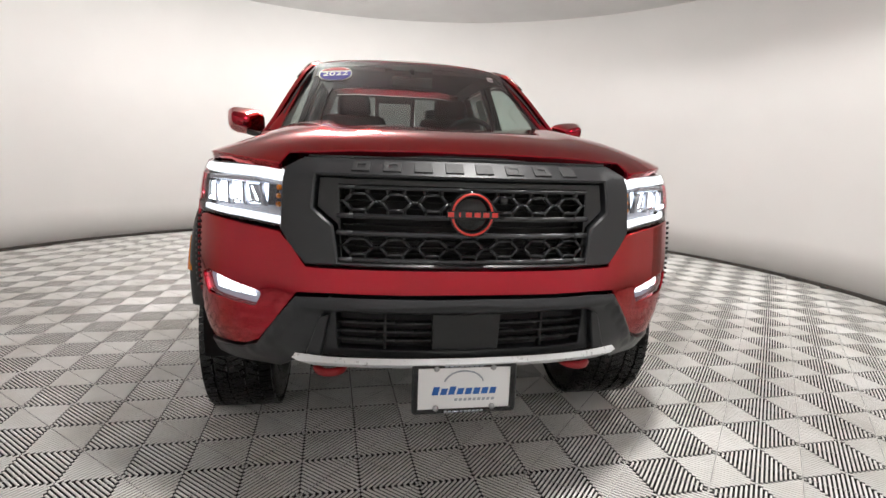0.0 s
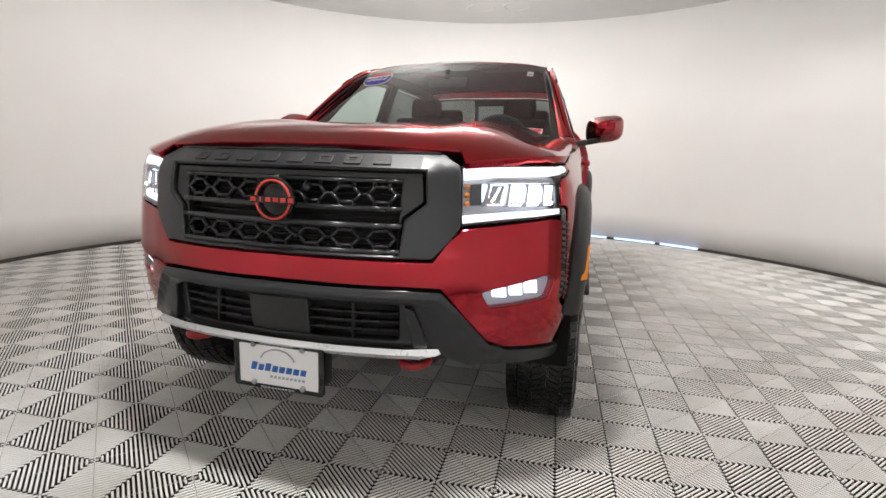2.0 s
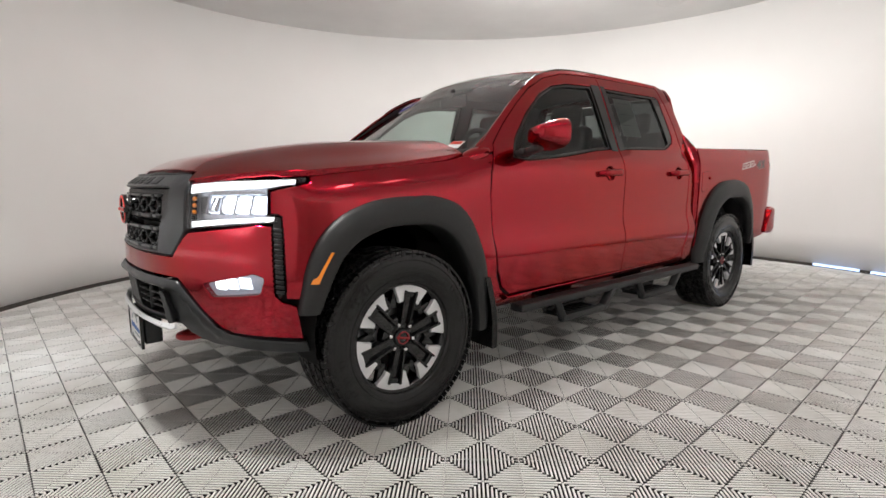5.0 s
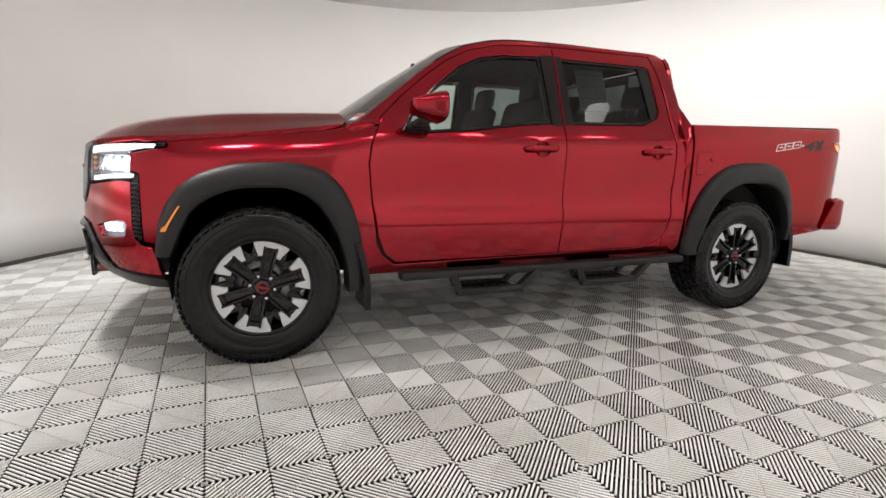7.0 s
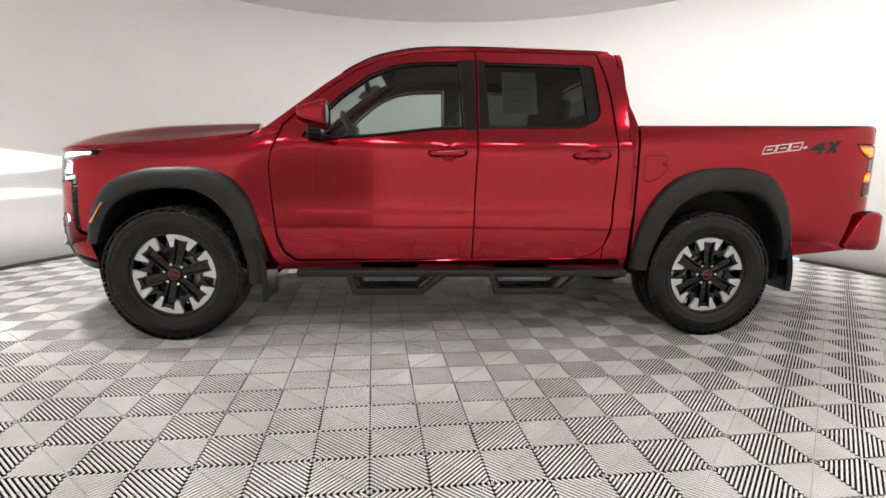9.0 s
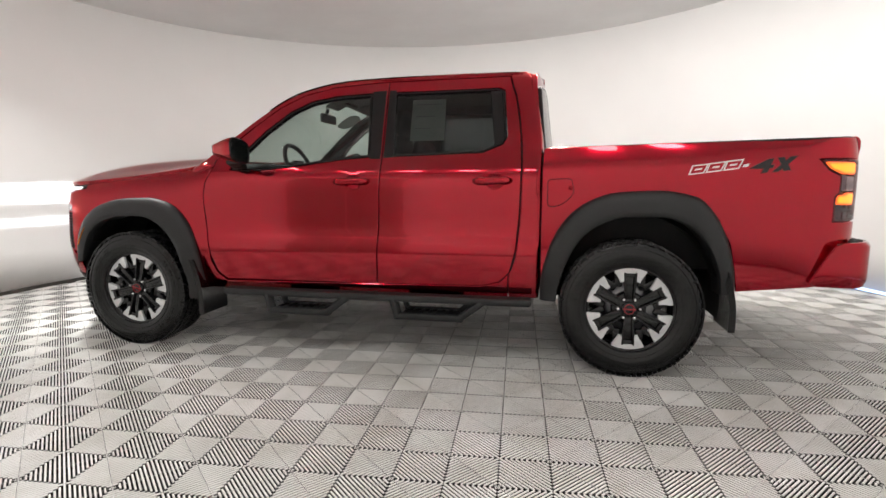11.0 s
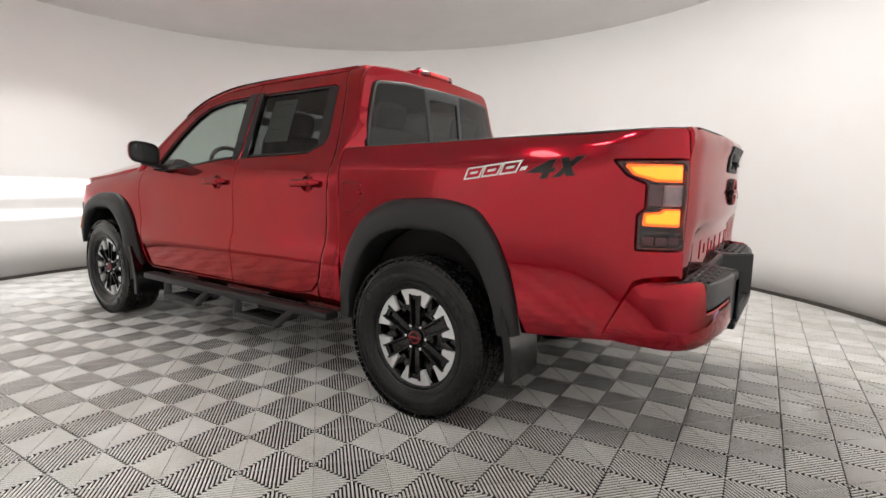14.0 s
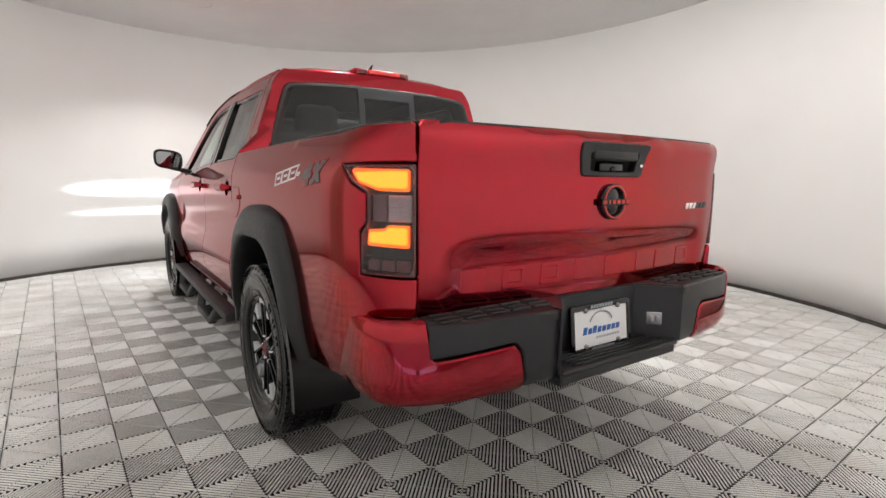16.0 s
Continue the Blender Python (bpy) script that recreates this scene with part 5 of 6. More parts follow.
    part("lower_step", bm, BLACK, bumper)
    for k in range(6):
        bm = bmesh.new()
        rod(bm, (4.345 + 0.02 * k, -0.24, 0.569), (4.345 + 0.02 * k, 0.24, 0.569), 0.008, 0.008, 0.002)
        part("step_rib", bm, BLACK, bumper)
    bm = bmesh.new()
    turned = Matrix.Translation((4.392, 0.262, 0.640)) @ Matrix.Rotation(radians(-46), 4, "Z")
    box(bm, -0.004, 0.010, -0.030, 0.030, -0.026, 0.026, 0.006, turned)
    for dy in (-0.012, 0.012):
        box(bm, 0.008, 0.015, dy - 0.007, dy + 0.007, -0.012, 0.012, 0.002, turned)
    part("trailer_socket", bm, STEEL, bumper)
    bm = bmesh.new()
    box(bm, 4.12, 4.31, -0.66, 0.66, 0.57, 0.60, 0.01)
    part("bumper_underside", bm, DARK, bumper)
    plate(bumper, Matrix.Translation((4.352, 0.0, 0.645)) @ Matrix.Rotation(radians(90), 4, "Z") @ Matrix.Rotation(radians(-6), 4, "X"))


def plate(parent, m):
    """Dealer plate in a black frame; its face looks along -y. Lettering is drawn as plain bars."""
    bm = bmesh.new()
    box(bm, -0.153, 0.153, -0.004, 0.004, -0.076, 0.076, 0.002)
    bmesh.ops.transform(bm, matrix=m, verts=bm.verts)
    card = part("licence_plate", bm, WHITE, parent, "white dealer plate in a black frame", flat=True)
    edge = [(-0.162, -0.084), (0.162, -0.084), (0.162, 0.084), (-0.162, 0.084)]
    hole = [(-0.143, -0.070), (0.143, -0.070), (0.143, 0.062), (-0.143, 0.062)]
    bm = sheet(rounded(edge, 0.012), lambda u, v: Vector((u, -0.009, v)), [hole], step=0.05, thick=0.012, gap=0, out=1)
    bmesh.ops.transform(bm, matrix=m, verts=bm.verts)
    part("plate_frame", bm, GLOSS, card)
    bars = []
    for k in range(8):
        x = -0.098 + 0.0255 * k
        h = 0.013 if k in (0, 2) else 0.010
        bars.append((x, x + 0.019, -0.024, -0.024 + 2 * h, BLUE))
    for k in range(9):
        x = -0.030 + 0.0145 * k
        bars.append((x, x + 0.009, -0.045, -0.037, GREY))
    for k in range(8):
        x = -0.062 + 0.0155 * k
        bars.append((x, x + 0.011, 0.0665, 0.0785, GREY))
    for k in range(10):
        x = -0.062 + 0.0125 * k
        bars.append((x, x + 0.009, -0.0795, -0.0745, GREY))
    for x0, x1, z0, z1, mat in bars:
        bm = bmesh.new()
        front = -0.0105 if abs(z0) > 0.06 or z0 < -0.07 else -0.0055
        box(bm, x0, x1, front, front + 0.003, z0, z1)
        for v in bm.verts:
            v.co.x += (v.co.z - (z0 + z1) / 2) * 0.25
        bmesh.ops.transform(bm, matrix=m, verts=bm.verts)
        part("print_bar", bm, mat, card, flat=True)
    bm = bmesh.new()
    pts = [Vector((0.062 * math.cos(a) - 0.002, -0.0055, 0.008 + 0.044 * math.sin(a))) for a in np.linspace(0.25, math.pi - 0.25, 15)]
    for a, b in zip(pts, pts[1:]):
        rod(bm, a, b, 0.003, 0.004)
    bmesh.ops.transform(bm, matrix=m, verts=bm.verts)
    part("print_arc", bm, GREY, card)
    for x in (-0.088, 0.088):
        for z in (-0.066, 0.062):
            bm = bmesh.new()
            lathe(bm, [(0.0, -0.016), (0.006, -0.015), (0.009, -0.010), (0.009, -0.004)], 12)
            bmesh.ops.transform(bm, matrix=m @ Matrix.Translation((x, 0, z)), verts=bm.verts)
            part("screw", bm, STEEL, card)


rear_parts()
plate(truck, Matrix.Translation((-0.880, 0.0, 0.420)) @ Matrix.Rotation(radians(-90), 4, "Z"))
bm = bmesh.new()
box(bm, -0.872, -0.80, -0.150, 0.150, 0.355, 0.49, 0.01)
part("plate_bracket", bm, BLACK, truck)


# wheels
def wheel_parts(parent):
    """A wheel round the y axis, outer face towards -y, hub at the origin."""
    def slim(r):
        return r if r < 0.24 else 0.24 + (r - 0.24) * 0.914

    bm = bmesh.new()
    prof = [(0.222, 0.105), (0.236, 0.118), (0.262, 0.128), (0.300, 0.135), (0.345, 0.132), (0.380, 0.124), (0.395, 0.113), (0.397, 0.0), (0.395, -0.113), (0.380, -0.124), (0.370, -0.1275), (0.345, -0.133), (0.305, -0.137), (0.300, -0.1355), (0.266, -0.130), (0.252, -0.124), (0.246, -0.121), (0.240, -0.105)]
    lathe(bm, [(slim(r), y) for r, y in prof], 72)
    bmesh.ops.recalc_face_normals(bm, faces=bm.faces)
    tyre = part("tyre", bm, RUBBER, parent, "black all-terrain tyre with blocky tread")
    # tread blocks
    verts, faces = [], []

    def block(a0, a1, y0, y1, r0, r1, skew):
        k = len(verts)
        for r, sh in ((r0, 1.0), (r1, 0.90)):
            for a, y, s in ((a0, y0, -1), (a1, y0, -1), (a1, y1, 1), (a0, y1, 1)):
                am = (a0 + a1) / 2
                ang = am + (a - am) * sh + skew * s
                ym = (y0 + y1) / 2
                yy = ym + (y - ym) * sh
                verts.append((slim(r) * math.cos(ang), yy, slim(r) * math.sin(ang)))
        for f in ((4, 5, 6, 7), (0, 1, 5, 4), (1, 2, 6, 5), (2, 3, 7, 6), (3, 0, 4, 7)):
            faces.append(tuple(k + i for i in f))
    n = 84
    for i in range(n):
        a = 2 * math.pi * i / n
        w = 2 * math.pi / n
        for y0, y1, ph, sk, top in ((-0.128, -0.086, 0.0, 0.010, 0.402), (-0.080, -0.034, 0.4, -0.022, 0.403), (-0.028, 0.028, 0.1, 0.026, 0.403), (0.034, 0.080, 0.6, -0.022, 0.403), (0.086, 0.128, 0.2, 0.010, 0.402)):
            long = 0.93 if i % 2 else 0.88
            block(a + ph * w, a + (ph + long) * w, y0, y1, 0.389, top - 0.0015, sk)
        for s in (-1, 1):
            if i % 2 == 0:
                k = len(verts)
                for r, y in ((0.3930, 0.1195), (0.372, 0.1270)):
                    for da in (0.1, 0.75):
                        ang = a + da * w
                        verts.append((slim(r) * math.cos(ang), s * (y + 0.002), slim(r) * math.sin(ang)))
                        verts.append((slim(r) * math.cos(ang), s * (y - 0.006), slim(r) * math.sin(ang)))
                faces.append((k, k + 2, k + 6, k + 4))
                faces.append((k, k + 4, k + 5, k + 1))
                faces.append((k + 2, k + 3, k + 7, k + 6))
                faces.append((k + 4, k + 6, k + 7, k + 5))
    data = bpy.data.meshes.new("tread")
    data.from_pydata(verts, [], faces)
    data.materials.append(TREAD)
    fix = bmesh.new()
    fix.from_mesh(data)
    bmesh.ops.recalc_face_normals(fix, faces=fix.faces)
    fix.to_mesh(data)
    fix.free()
    ob = new("tread", data)
    ob.parent = tyre
    tagged(ob, kind="stuff")
    for ring in ([(0.275, -0.1305), (0.2765, -0.1345), (0.2785, -0.1345), (0.280, -0.1315)], [(0.352, -0.130), (0.3535, -0.1345), (0.3555, -0.1340), (0.357, -0.128)]):
        bm = bmesh.new()
        lathe(bm, [(slim(r), y) for r, y in ring], 72)
        bmesh.ops.recalc_face_normals(bm, faces=bm.faces)
        part("sidewall_ring", bm, RUBBER, tyre)
    for a0 in (20, 140, 200, 320):
        for k in range(9):
            ang = radians(a0 + 4.4 * k)
            bm = bmesh.new()
            box(bm, 0.298, 0.327, -0.1385, -0.130, -0.0075, 0.0075, 0.002)
            bmesh.ops.transform(bm, matrix=Matrix.Rotation(-ang, 4, "Y"), verts=bm.verts)
            if k % 3 != 2:
                part("sidewall_bar", bm, RUBBER, tyre)
            else:
                bm.free()
    bm = bmesh.new()
    lathe(bm, [(0.236, -0.112), (0.247, -0.115), (0.249, -0.106), (0.238, -0.100), (0.226, -0.085), (0.205, 0.02), (0.215, 0.10), (0.225, 0.11)], 64)
    bmesh.ops.recalc_face_normals(bm, faces=bm.faces)
    rim = part("rim", bm, GLOSS, parent, "six-spoke black alloy rim with machined tips")
    bm = bmesh.new()
    lathe(bm, [(0.226, -0.050), (0.232, -0.085), (0.240, -0.108), (0.2355, -0.110), (0.224, -0.060)], 64)
    part("rim_ring", bm, GLOSS, rim)
    for k in range(6):
        ang = radians(90 + 60 * k)
        m = Matrix.Rotation(-ang, 4, "Y")
        # machined bracket at the spoke's end
        tip = [(0.150, -0.052), (0.165, -0.058), (0.205, -0.084), (0.219, -0.090), (0.230, -0.052), (0.2355, 0.0), (0.230, 0.052), (0.219, 0.090), (0.205, 0.084), (0.165, 0.058), (0.150, 0.052), (0.160, 0.030), (0.192, 0.032), (0.192, -0.032), (0.160, -0.030)]
        surf = lambda u, v: Vector((u, -0.098 - 0.012 * (0.23 - u) / 0.23, v))
        bm = sheet(tip, surf, step=0.03, thick=0.022, edge=0.002, gap=0, out=1)
        bmesh.ops.transform(bm, matrix=m, verts=bm.verts)
        part("machined_tip", bm, MACHINED, rim)
        bm = bmesh.new()
        for s in (-1, 1):
            rod(bm, (0.055, -0.088, s * 0.022), (0.208, -0.094, s * 0.030), 0.030, 0.011, 0.003)
        box(bm, 0.05, 0.200, -0.090, -0.060, -0.030, 0.030, 0.006)
        box(bm, 0.180, 0.206, -0.100, -0.070, -0.032, 0.032, 0.004)
        for s in (-1, 1):
            box(bm, 0.120, 0.215, -0.082, -0.050, s * 0.062 - 0.022, s * 0.062 + 0.022, 0.008)
        bmesh.ops.transform(bm, matrix=m, verts=bm.verts)
        part("spoke", sharpen(bm, 40), GLOSS, rim)
        bm = bmesh.new()
        lathe(bm, [(0.0, -0.104), (0.006, -0.103), (0.0105, -0.098), (0.011, -0.06)], 12)
        a = ang + radians(30)
        bmesh.ops.translate(bm, vec=(0.0595 * math.cos(a), 0, 0.0595 * math.sin(a)), verts=bm.verts)
        part("lug_nut", bm, CHROME, rim)
    bm = bmesh.new()
    lathe(bm, [(0.0, -0.090), (0.085, -0.088), (0.095, -0.075), (0.095, -0.04)], 36)
    part("hub", bm, GLOSS, rim)
    bm = bmesh.new()
    lathe(bm, [(0.0, -0.106), (0.036, -0.105), (0.041, -0.100), (0.042, -0.08)], 32)
    part("centre_cap", bm, GLOSS, rim)
    bm = bmesh.new()
    lathe(bm, [(0.029, -0.1045), (0.029, -0.1075), (0.024, -0.1078), (0.024, -0.1045)], 32)
    box(bm, -0.035, 0.035, -0.108, -0.104, -0.0045, 0.0045)
    part("cap_emblem", bm, HOOK_RED, rim)
    bm = bmesh.new()
    lathe(bm, [(0.07, -0.030), (0.165, -0.030), (0.165, -0.004), (0.07, -0.004)], 40)
    bmesh.ops.recalc_face_normals(bm, faces=bm.faces)
    part("brake_disc", bm, STEEL, parent)
    bm = bmesh.new()
    box(bm, 0.08, 0.185, -0.052, 0.02, -0.075, 0.075, 0.012)
    part("brake_caliper", bm, STEEL, parent)


def wheels():
    first = new("wheel")
    first.parent = truck
    tagged(first, "six-spoke black and silver wheel with all-terrain tyre")
    wheel_parts(first)
    spots = [(0.0, -0.785, 0.0, 14), (3.2, -0.785, 0.0, 0), (0.0, 0.785, 180.0, 30), (3.2, 0.785, 180.0, 8)]
    for i, (x, y, yaw, roll) in enumerate(spots):
        m = Matrix.Translation((x, y, 0.3855)) @ Matrix.Rotation(radians(yaw), 4, "Z") @ Matrix.Rotation(radians(roll), 4, "Y")
        if i == 0:
            first.matrix_basis = m
        else:
            copy_thing(first, m)


wheels()


# running gear, wheel wells, steps, flaps
def underside():
    for cx, r0, r1, name in ((0.05, 0.46, 0.46, "front_wheel_well"), (3.22, 0.44, 0.44, "rear_wheel_well")):
        bm = bmesh.new()
        n = 24
        rings = []
        for i in range(n + 1):
            a = math.pi * (-0.06 + 1.12 * i / n)
            rings.append([bm.verts.new((cx + r0 * math.cos(a), -y, 0.44 + 0.47 * math.sin(a))) for y in (0.885, 0.60, 0.45)])
        for a, b in zip(rings, rings[1:]):
            for i in range(2):
                bm.faces.new((a[i], a[i + 1], b[i + 1], b[i]))
        bm.faces.new([r[2] for r in rings])
        bmesh.ops.solidify(bm, geom=bm.faces[:], thickness=0.008)
        pair(name, bm, DARK, truck)
    bm = bmesh.new()
    for s in (-1, 1):
        box(bm, -0.60, 3.72, s * 0.44 - 0.04, s * 0.44 + 0.04, 0.40, 0.52, 0.01)
    for x in (0.55, 1.5, 2.5, 3.7):
        box(bm, x - 0.05, x + 0.05, -0.44, 0.44, 0.38, 0.46)
    part("chassis_frame", bm, DARK, truck)
    bm = bmesh.new()
    box(bm, 0.45, 2.70, -0.80, 0.80, 0.44, 0.50)
    part("cab_floor", bm, DARK, truck)
    bm = bmesh.new()
    box(bm, 2.72, 4.24, -0.74, 0.74, 0.60, 0.64)
    box(bm, 2.72, 2.75, -0.80, 0.80, 0.60, 1.27)
    for s in (-1, 1):
        box(bm, 2.75, 4.24, s * 0.74 - 0.01, s * 0.74 + 0.01, 0.62, 1.285)
    part("bed_liner", bm, DARK, truck)
    bm = bmesh.new()
    for x in (0.0, 3.2):
        rod(bm, (x, -0.72, 0.386), (x, 0.72, 0.386), 0.09, 0.09, 0.03)
    rod(bm, (0.4, 0.1, 0.38), (3.1, 0.1, 0.40), 0.07, 0.07, 0.02)
    part("axle_shafts", bm, DARK, truck)
    bm = bmesh.new()
    box(bm, -0.62, 0.45, -0.42, 0.42, 0.42, 0.78, 0.05)
    part("engine_bay", bm, DARK, truck)
    bm = bmesh.new()
    box(bm, 0.40, 0.47, -0.80, 0.80, 0.45, 1.15)
    part("firewall", bm, DARK, truck)
    for x, z0, z1, lean in ((0.455, 0.235, 0.60, 0.05), (3.650, 0.290, 0.62, 0.05)):
        bm = bmesh.new()
        rings = []
        for i in range(8):
            t = i / 7
            z = z1 + (z0 - z1) * t
            xx = x + lean * t + 0.02 * math.sin(math.pi * t)
            rings.append([bm.verts.new((xx + dx, -y, z)) for y, dx in ((0.935 - 0.006 * t, -0.002), (0.905, 0.004), (0.66, 0.004), (0.66, 0.022), (0.905, 0.022), (0.935 - 0.006 * t, 0.032))])
        for a, b in zip(rings, rings[1:]):
            for i in range(6):
                bm.faces.new((a[i], a[(i + 1) % 6], b[(i + 1) % 6], b[i]))
        bm.faces.new(rings[0])
        bm.faces.new(rings[-1])
        bmesh.ops.recalc_face_normals(bm, faces=bm.faces)
        pair("mud_flap", sharpen(bm, 50), RUBBER, truck, "black rubber mud flap")


def side_steps():
    bm = bmesh.new()
    rod(bm, (0.70, -0.905, 0.405), (2.66, -0.905, 0.405), 0.090, 0.045, 0.014)
    left, right = pair("step_bar", sharpen(bm, 40), BLACK, truck, "black steel side step bar with two drop steps")
    for x0 in (1.005, 1.835):
        pts = [(x0, -0.925, 0.400), (x0 + 0.035, -0.945, 0.300), (x0 + 0.41, -0.945, 0.300), (x0 + 0.545, -0.925, 0.400)]
        bm = bmesh.new()
        for a, b in zip(pts, pts[1:]):
            rod(bm, a, b, 0.048, 0.040, 0.010)
        for p in pts[1:3]:
            box(bm, p[0] - 0.022, p[0] + 0.022, p[1] - 0.023, p[1] + 0.023, p[2] - 0.020, p[2] + 0.020, 0.008)
        drop = pair("drop_step", sharpen(bm, 40), BLACK, (left, right))
        bm = bmesh.new()
        inner = [(x0 + 0.02, -0.790, 0.395), (x0 + 0.06, -0.800, 0.310), (x0 + 0.39, -0.800, 0.310), (x0 + 0.50, -0.790, 0.395)]
        for a, b in zip(inner, inner[1:]):
            rod(bm, a, b, 0.03, 0.030, 0.008)
        pair("step_brace", sharpen(bm, 40), BLACK, (left, right))
        bm = bmesh.new()
        box(bm, x0 + 0.045, x0 + 0.400, -0.935, -0.795, 0.296, 0.304)
        pair("step_plate", bm, BLACK, (left, right))
        for k in range(7):
            bm = bmesh.new()
            x = x0 + 0.065 + 0.050 * k
            rod(bm, (x, -0.93, 0.310), (x, -0.80, 0.310), 0.022, 0.010, 0.003)
            pair("step_tread", bm, BLACK, (left, right))


def mirrors():
    bm = bmesh.new()
    n, m = 20, 12
    rows = []
    for i in range(m + 1):
        t = i / m
        row = []
        for k in range(n):
            a = 2 * math.pi * k / n
            ca, sa = math.cos(a), math.sin(a)
            sq = lambda c: math.copysign(abs(c) ** 0.6, c)
            grow = 0.45 + 0.55 * math.sin(min(1, t * 1.15) * math.pi / 2)
            row.append(bm.verts.new((0.895 - 0.155 * (1 - t) ** 1.6, -0.978 + 0.103 * sq(ca) * grow, 1.290 + 0.075 * sq(sa) * grow - 0.012 * sq(ca))))
        rows.append(row)
    for a, b in zip(rows, rows[1:]):
        for i in range(n):
            bm.faces.new((a[i], a[(i + 1) % n], b[(i + 1) % n], b[i]))
    bm.faces.new(rows[0])
    bmesh.ops.recalc_face_normals(bm, faces=bm.faces)
    shell = pair("side_mirror", bm, PAINT, truck, "dark red side mirror with black back and arm")
    ring = [(-0.978 + 0.101 * math.copysign(abs(math.cos(a)) ** 0.6, math.cos(a)), 1.290 + 0.073 * math.copysign(abs(math.sin(a)) ** 0.6, math.sin(a)) - 0.012 * math.copysign(abs(math.cos(a)) ** 0.6, math.cos(a))) for a in np.linspace(0, 2 * math.pi, 28, endpoint=False)]
    pair("mirror_rim", sheet(ring, lambda u, v: Vector((0.901, u, v)), [inset(ring, 0.012)], step=0.04, thick=0.02, gap=0, out=1), GLOSS, shell)
    glassy = shader("mirror_glass", (0.30, 0.31, 0.32), 0.02, 1.0)
    pair("mirror_glass", sheet(inset(ring, 0.013), lambda u, v: Vector((0.896, u, v)), step=0.05, thick=0.004, gap=0, out=1), glassy, shell)
    bm = bmesh.new()
    rod(bm, (0.800, -0.815, 1.195), (0.805, -0.885, 1.212), 0.085, 0.035, 0.012)
    rod(bm, (0.805, -0.880, 1.210), (0.820, -0.955, 1.228), 0.075, 0.032, 0.012)
    pair("mirror_arm", sharpen(bm, 40), BLACK, shell)


underside()
side_steps()
mirrors()


# cabin
def seat(x, y, wide, parent, name):
    bm = bmesh.new()
    box(bm, x - 0.26, x + 0.24, y - wide / 2, y + wide / 2, 0.78, 0.93, 0.05)
    base = part(name, bm, FABRIC, parent)
    bm = bmesh.new()
    box(bm, -0.055, 0.055, y - wide / 2 + 0.01, y + wide / 2 - 0.01, 0.0, 0.56, 0.05, Matrix.Translation((x + 0.20, 0, 0.88)) @ Matrix.Rotation(radians(17), 4, "Y"))
    part("backrest", bm, FABRIC, base)
    return base


def headrest(x, y, base):
    bm = bmesh.new()
    box(bm, -0.045, 0.045, y - 0.125, y + 0.125, 0.0, 0.17, 0.045, Matrix.Translation((x, 0, 1.405)) @ Matrix.Rotation(radians(12), 4, "Y"))
    part("headrest", bm, FABRIC, base)
    for s in (-0.05, 0.05):
        bm = bmesh.new()
        rod(bm, (x - 0.01, y + s, 1.36), (x + 0.005, y + s, 1.43), 0.012, 0.012)
        part("headrest_post", bm, STEEL, base)


def cabin():
    for y in (-0.37, 0.37):
        b = seat(1.38, y, 0.50, truck, "front_seat")
        headrest(1.755, y, b)
    b = seat(2.30, 0.0, 1.30, truck, "rear_seat")
    for y in (-0.40, 0.40):
        headrest(2.60, y, b)
    bm = bmesh.new()
    box(bm, 0.47, 0.86, -0.74, 0.74, 0.85, 1.185, 0.06)
    dash = part("dashboard", bm, CABIN, truck)
    bm = bmesh.new()
    box(bm, 0.62, 0.82, -0.56, -0.20, 1.15, 1.225, 0.03)
    part("instrument_hood", bm, CABIN, dash)
    bm = bmesh.new()
    turn = Matrix.Translation((0.98, -0.37, 1.205)) @ Matrix.Rotation(radians(-24), 4, "Y") @ Matrix.Rotation(radians(90), 4, "Z")
    lathe(bm, [(0.168 + 0.016 * math.cos(a), 0.016 * math.sin(a)) for a in np.linspace(0, 2 * math.pi, 9)], 36)
    bmesh.ops.transform(bm, matrix=turn, verts=bm.verts)
    steer = part("steering_wheel", bm, CABIN, truck)
    bm = bmesh.new()
    box(bm, -0.07, 0.07, -0.02, 0.03, -0.05, 0.05, 0.02)
    box(bm, -0.165, 0.165, -0.01, 0.012, -0.018, 0.018, 0.005)
    box(bm, -0.018, 0.018, -0.01, 0.012, -0.165, 0.0, 0.005)
    bmesh.ops.transform(bm, matrix=turn, verts=bm.verts)
    part("wheel_spokes", bm, CABIN, steer)
    bm = bmesh.new()
    rod(bm, (0.70, -0.37, 1.08), (0.98, -0.37, 1.205), 0.07, 0.07, 0.02)
    part("steering_column", bm, CABIN, steer)
    bm = bmesh.new()
    box(bm, 1.035, 1.065, -0.13, 0.13, 1.545, 1.615, 0.014)
    part("inside_mirror", bm, CABIN, truck)
    bm = bmesh.new()
    rod(bm, (1.03, 0, 1.60), (1.05, 0, 1.66), 0.03, 0.02, 0.006)
    part("mirror_stem", bm, CABIN, truck)
    for y in (-0.36, 0.36):
        bm = bmesh.new()
        box(bm, -0.08, 0.08, y - 0.20, y + 0.20, -0.008, 0.008, 0.005, Matrix.Translation((1.30, 0, 1.690)) @ Matrix.Rotation(radians(-14), 4, "Y"))
        part("sun_visor", bm, LINER, truck)
    part("headliner", sheet([(1.25, -0.56), (2.60, -0.56), (2.60, 0.56), (1.25, 0.56)], lambda u, v: roof_surf(u, v) - Vector((0, 0, 0.045)), step=0.1, thick=0.008, gap=0), LINER, truck)


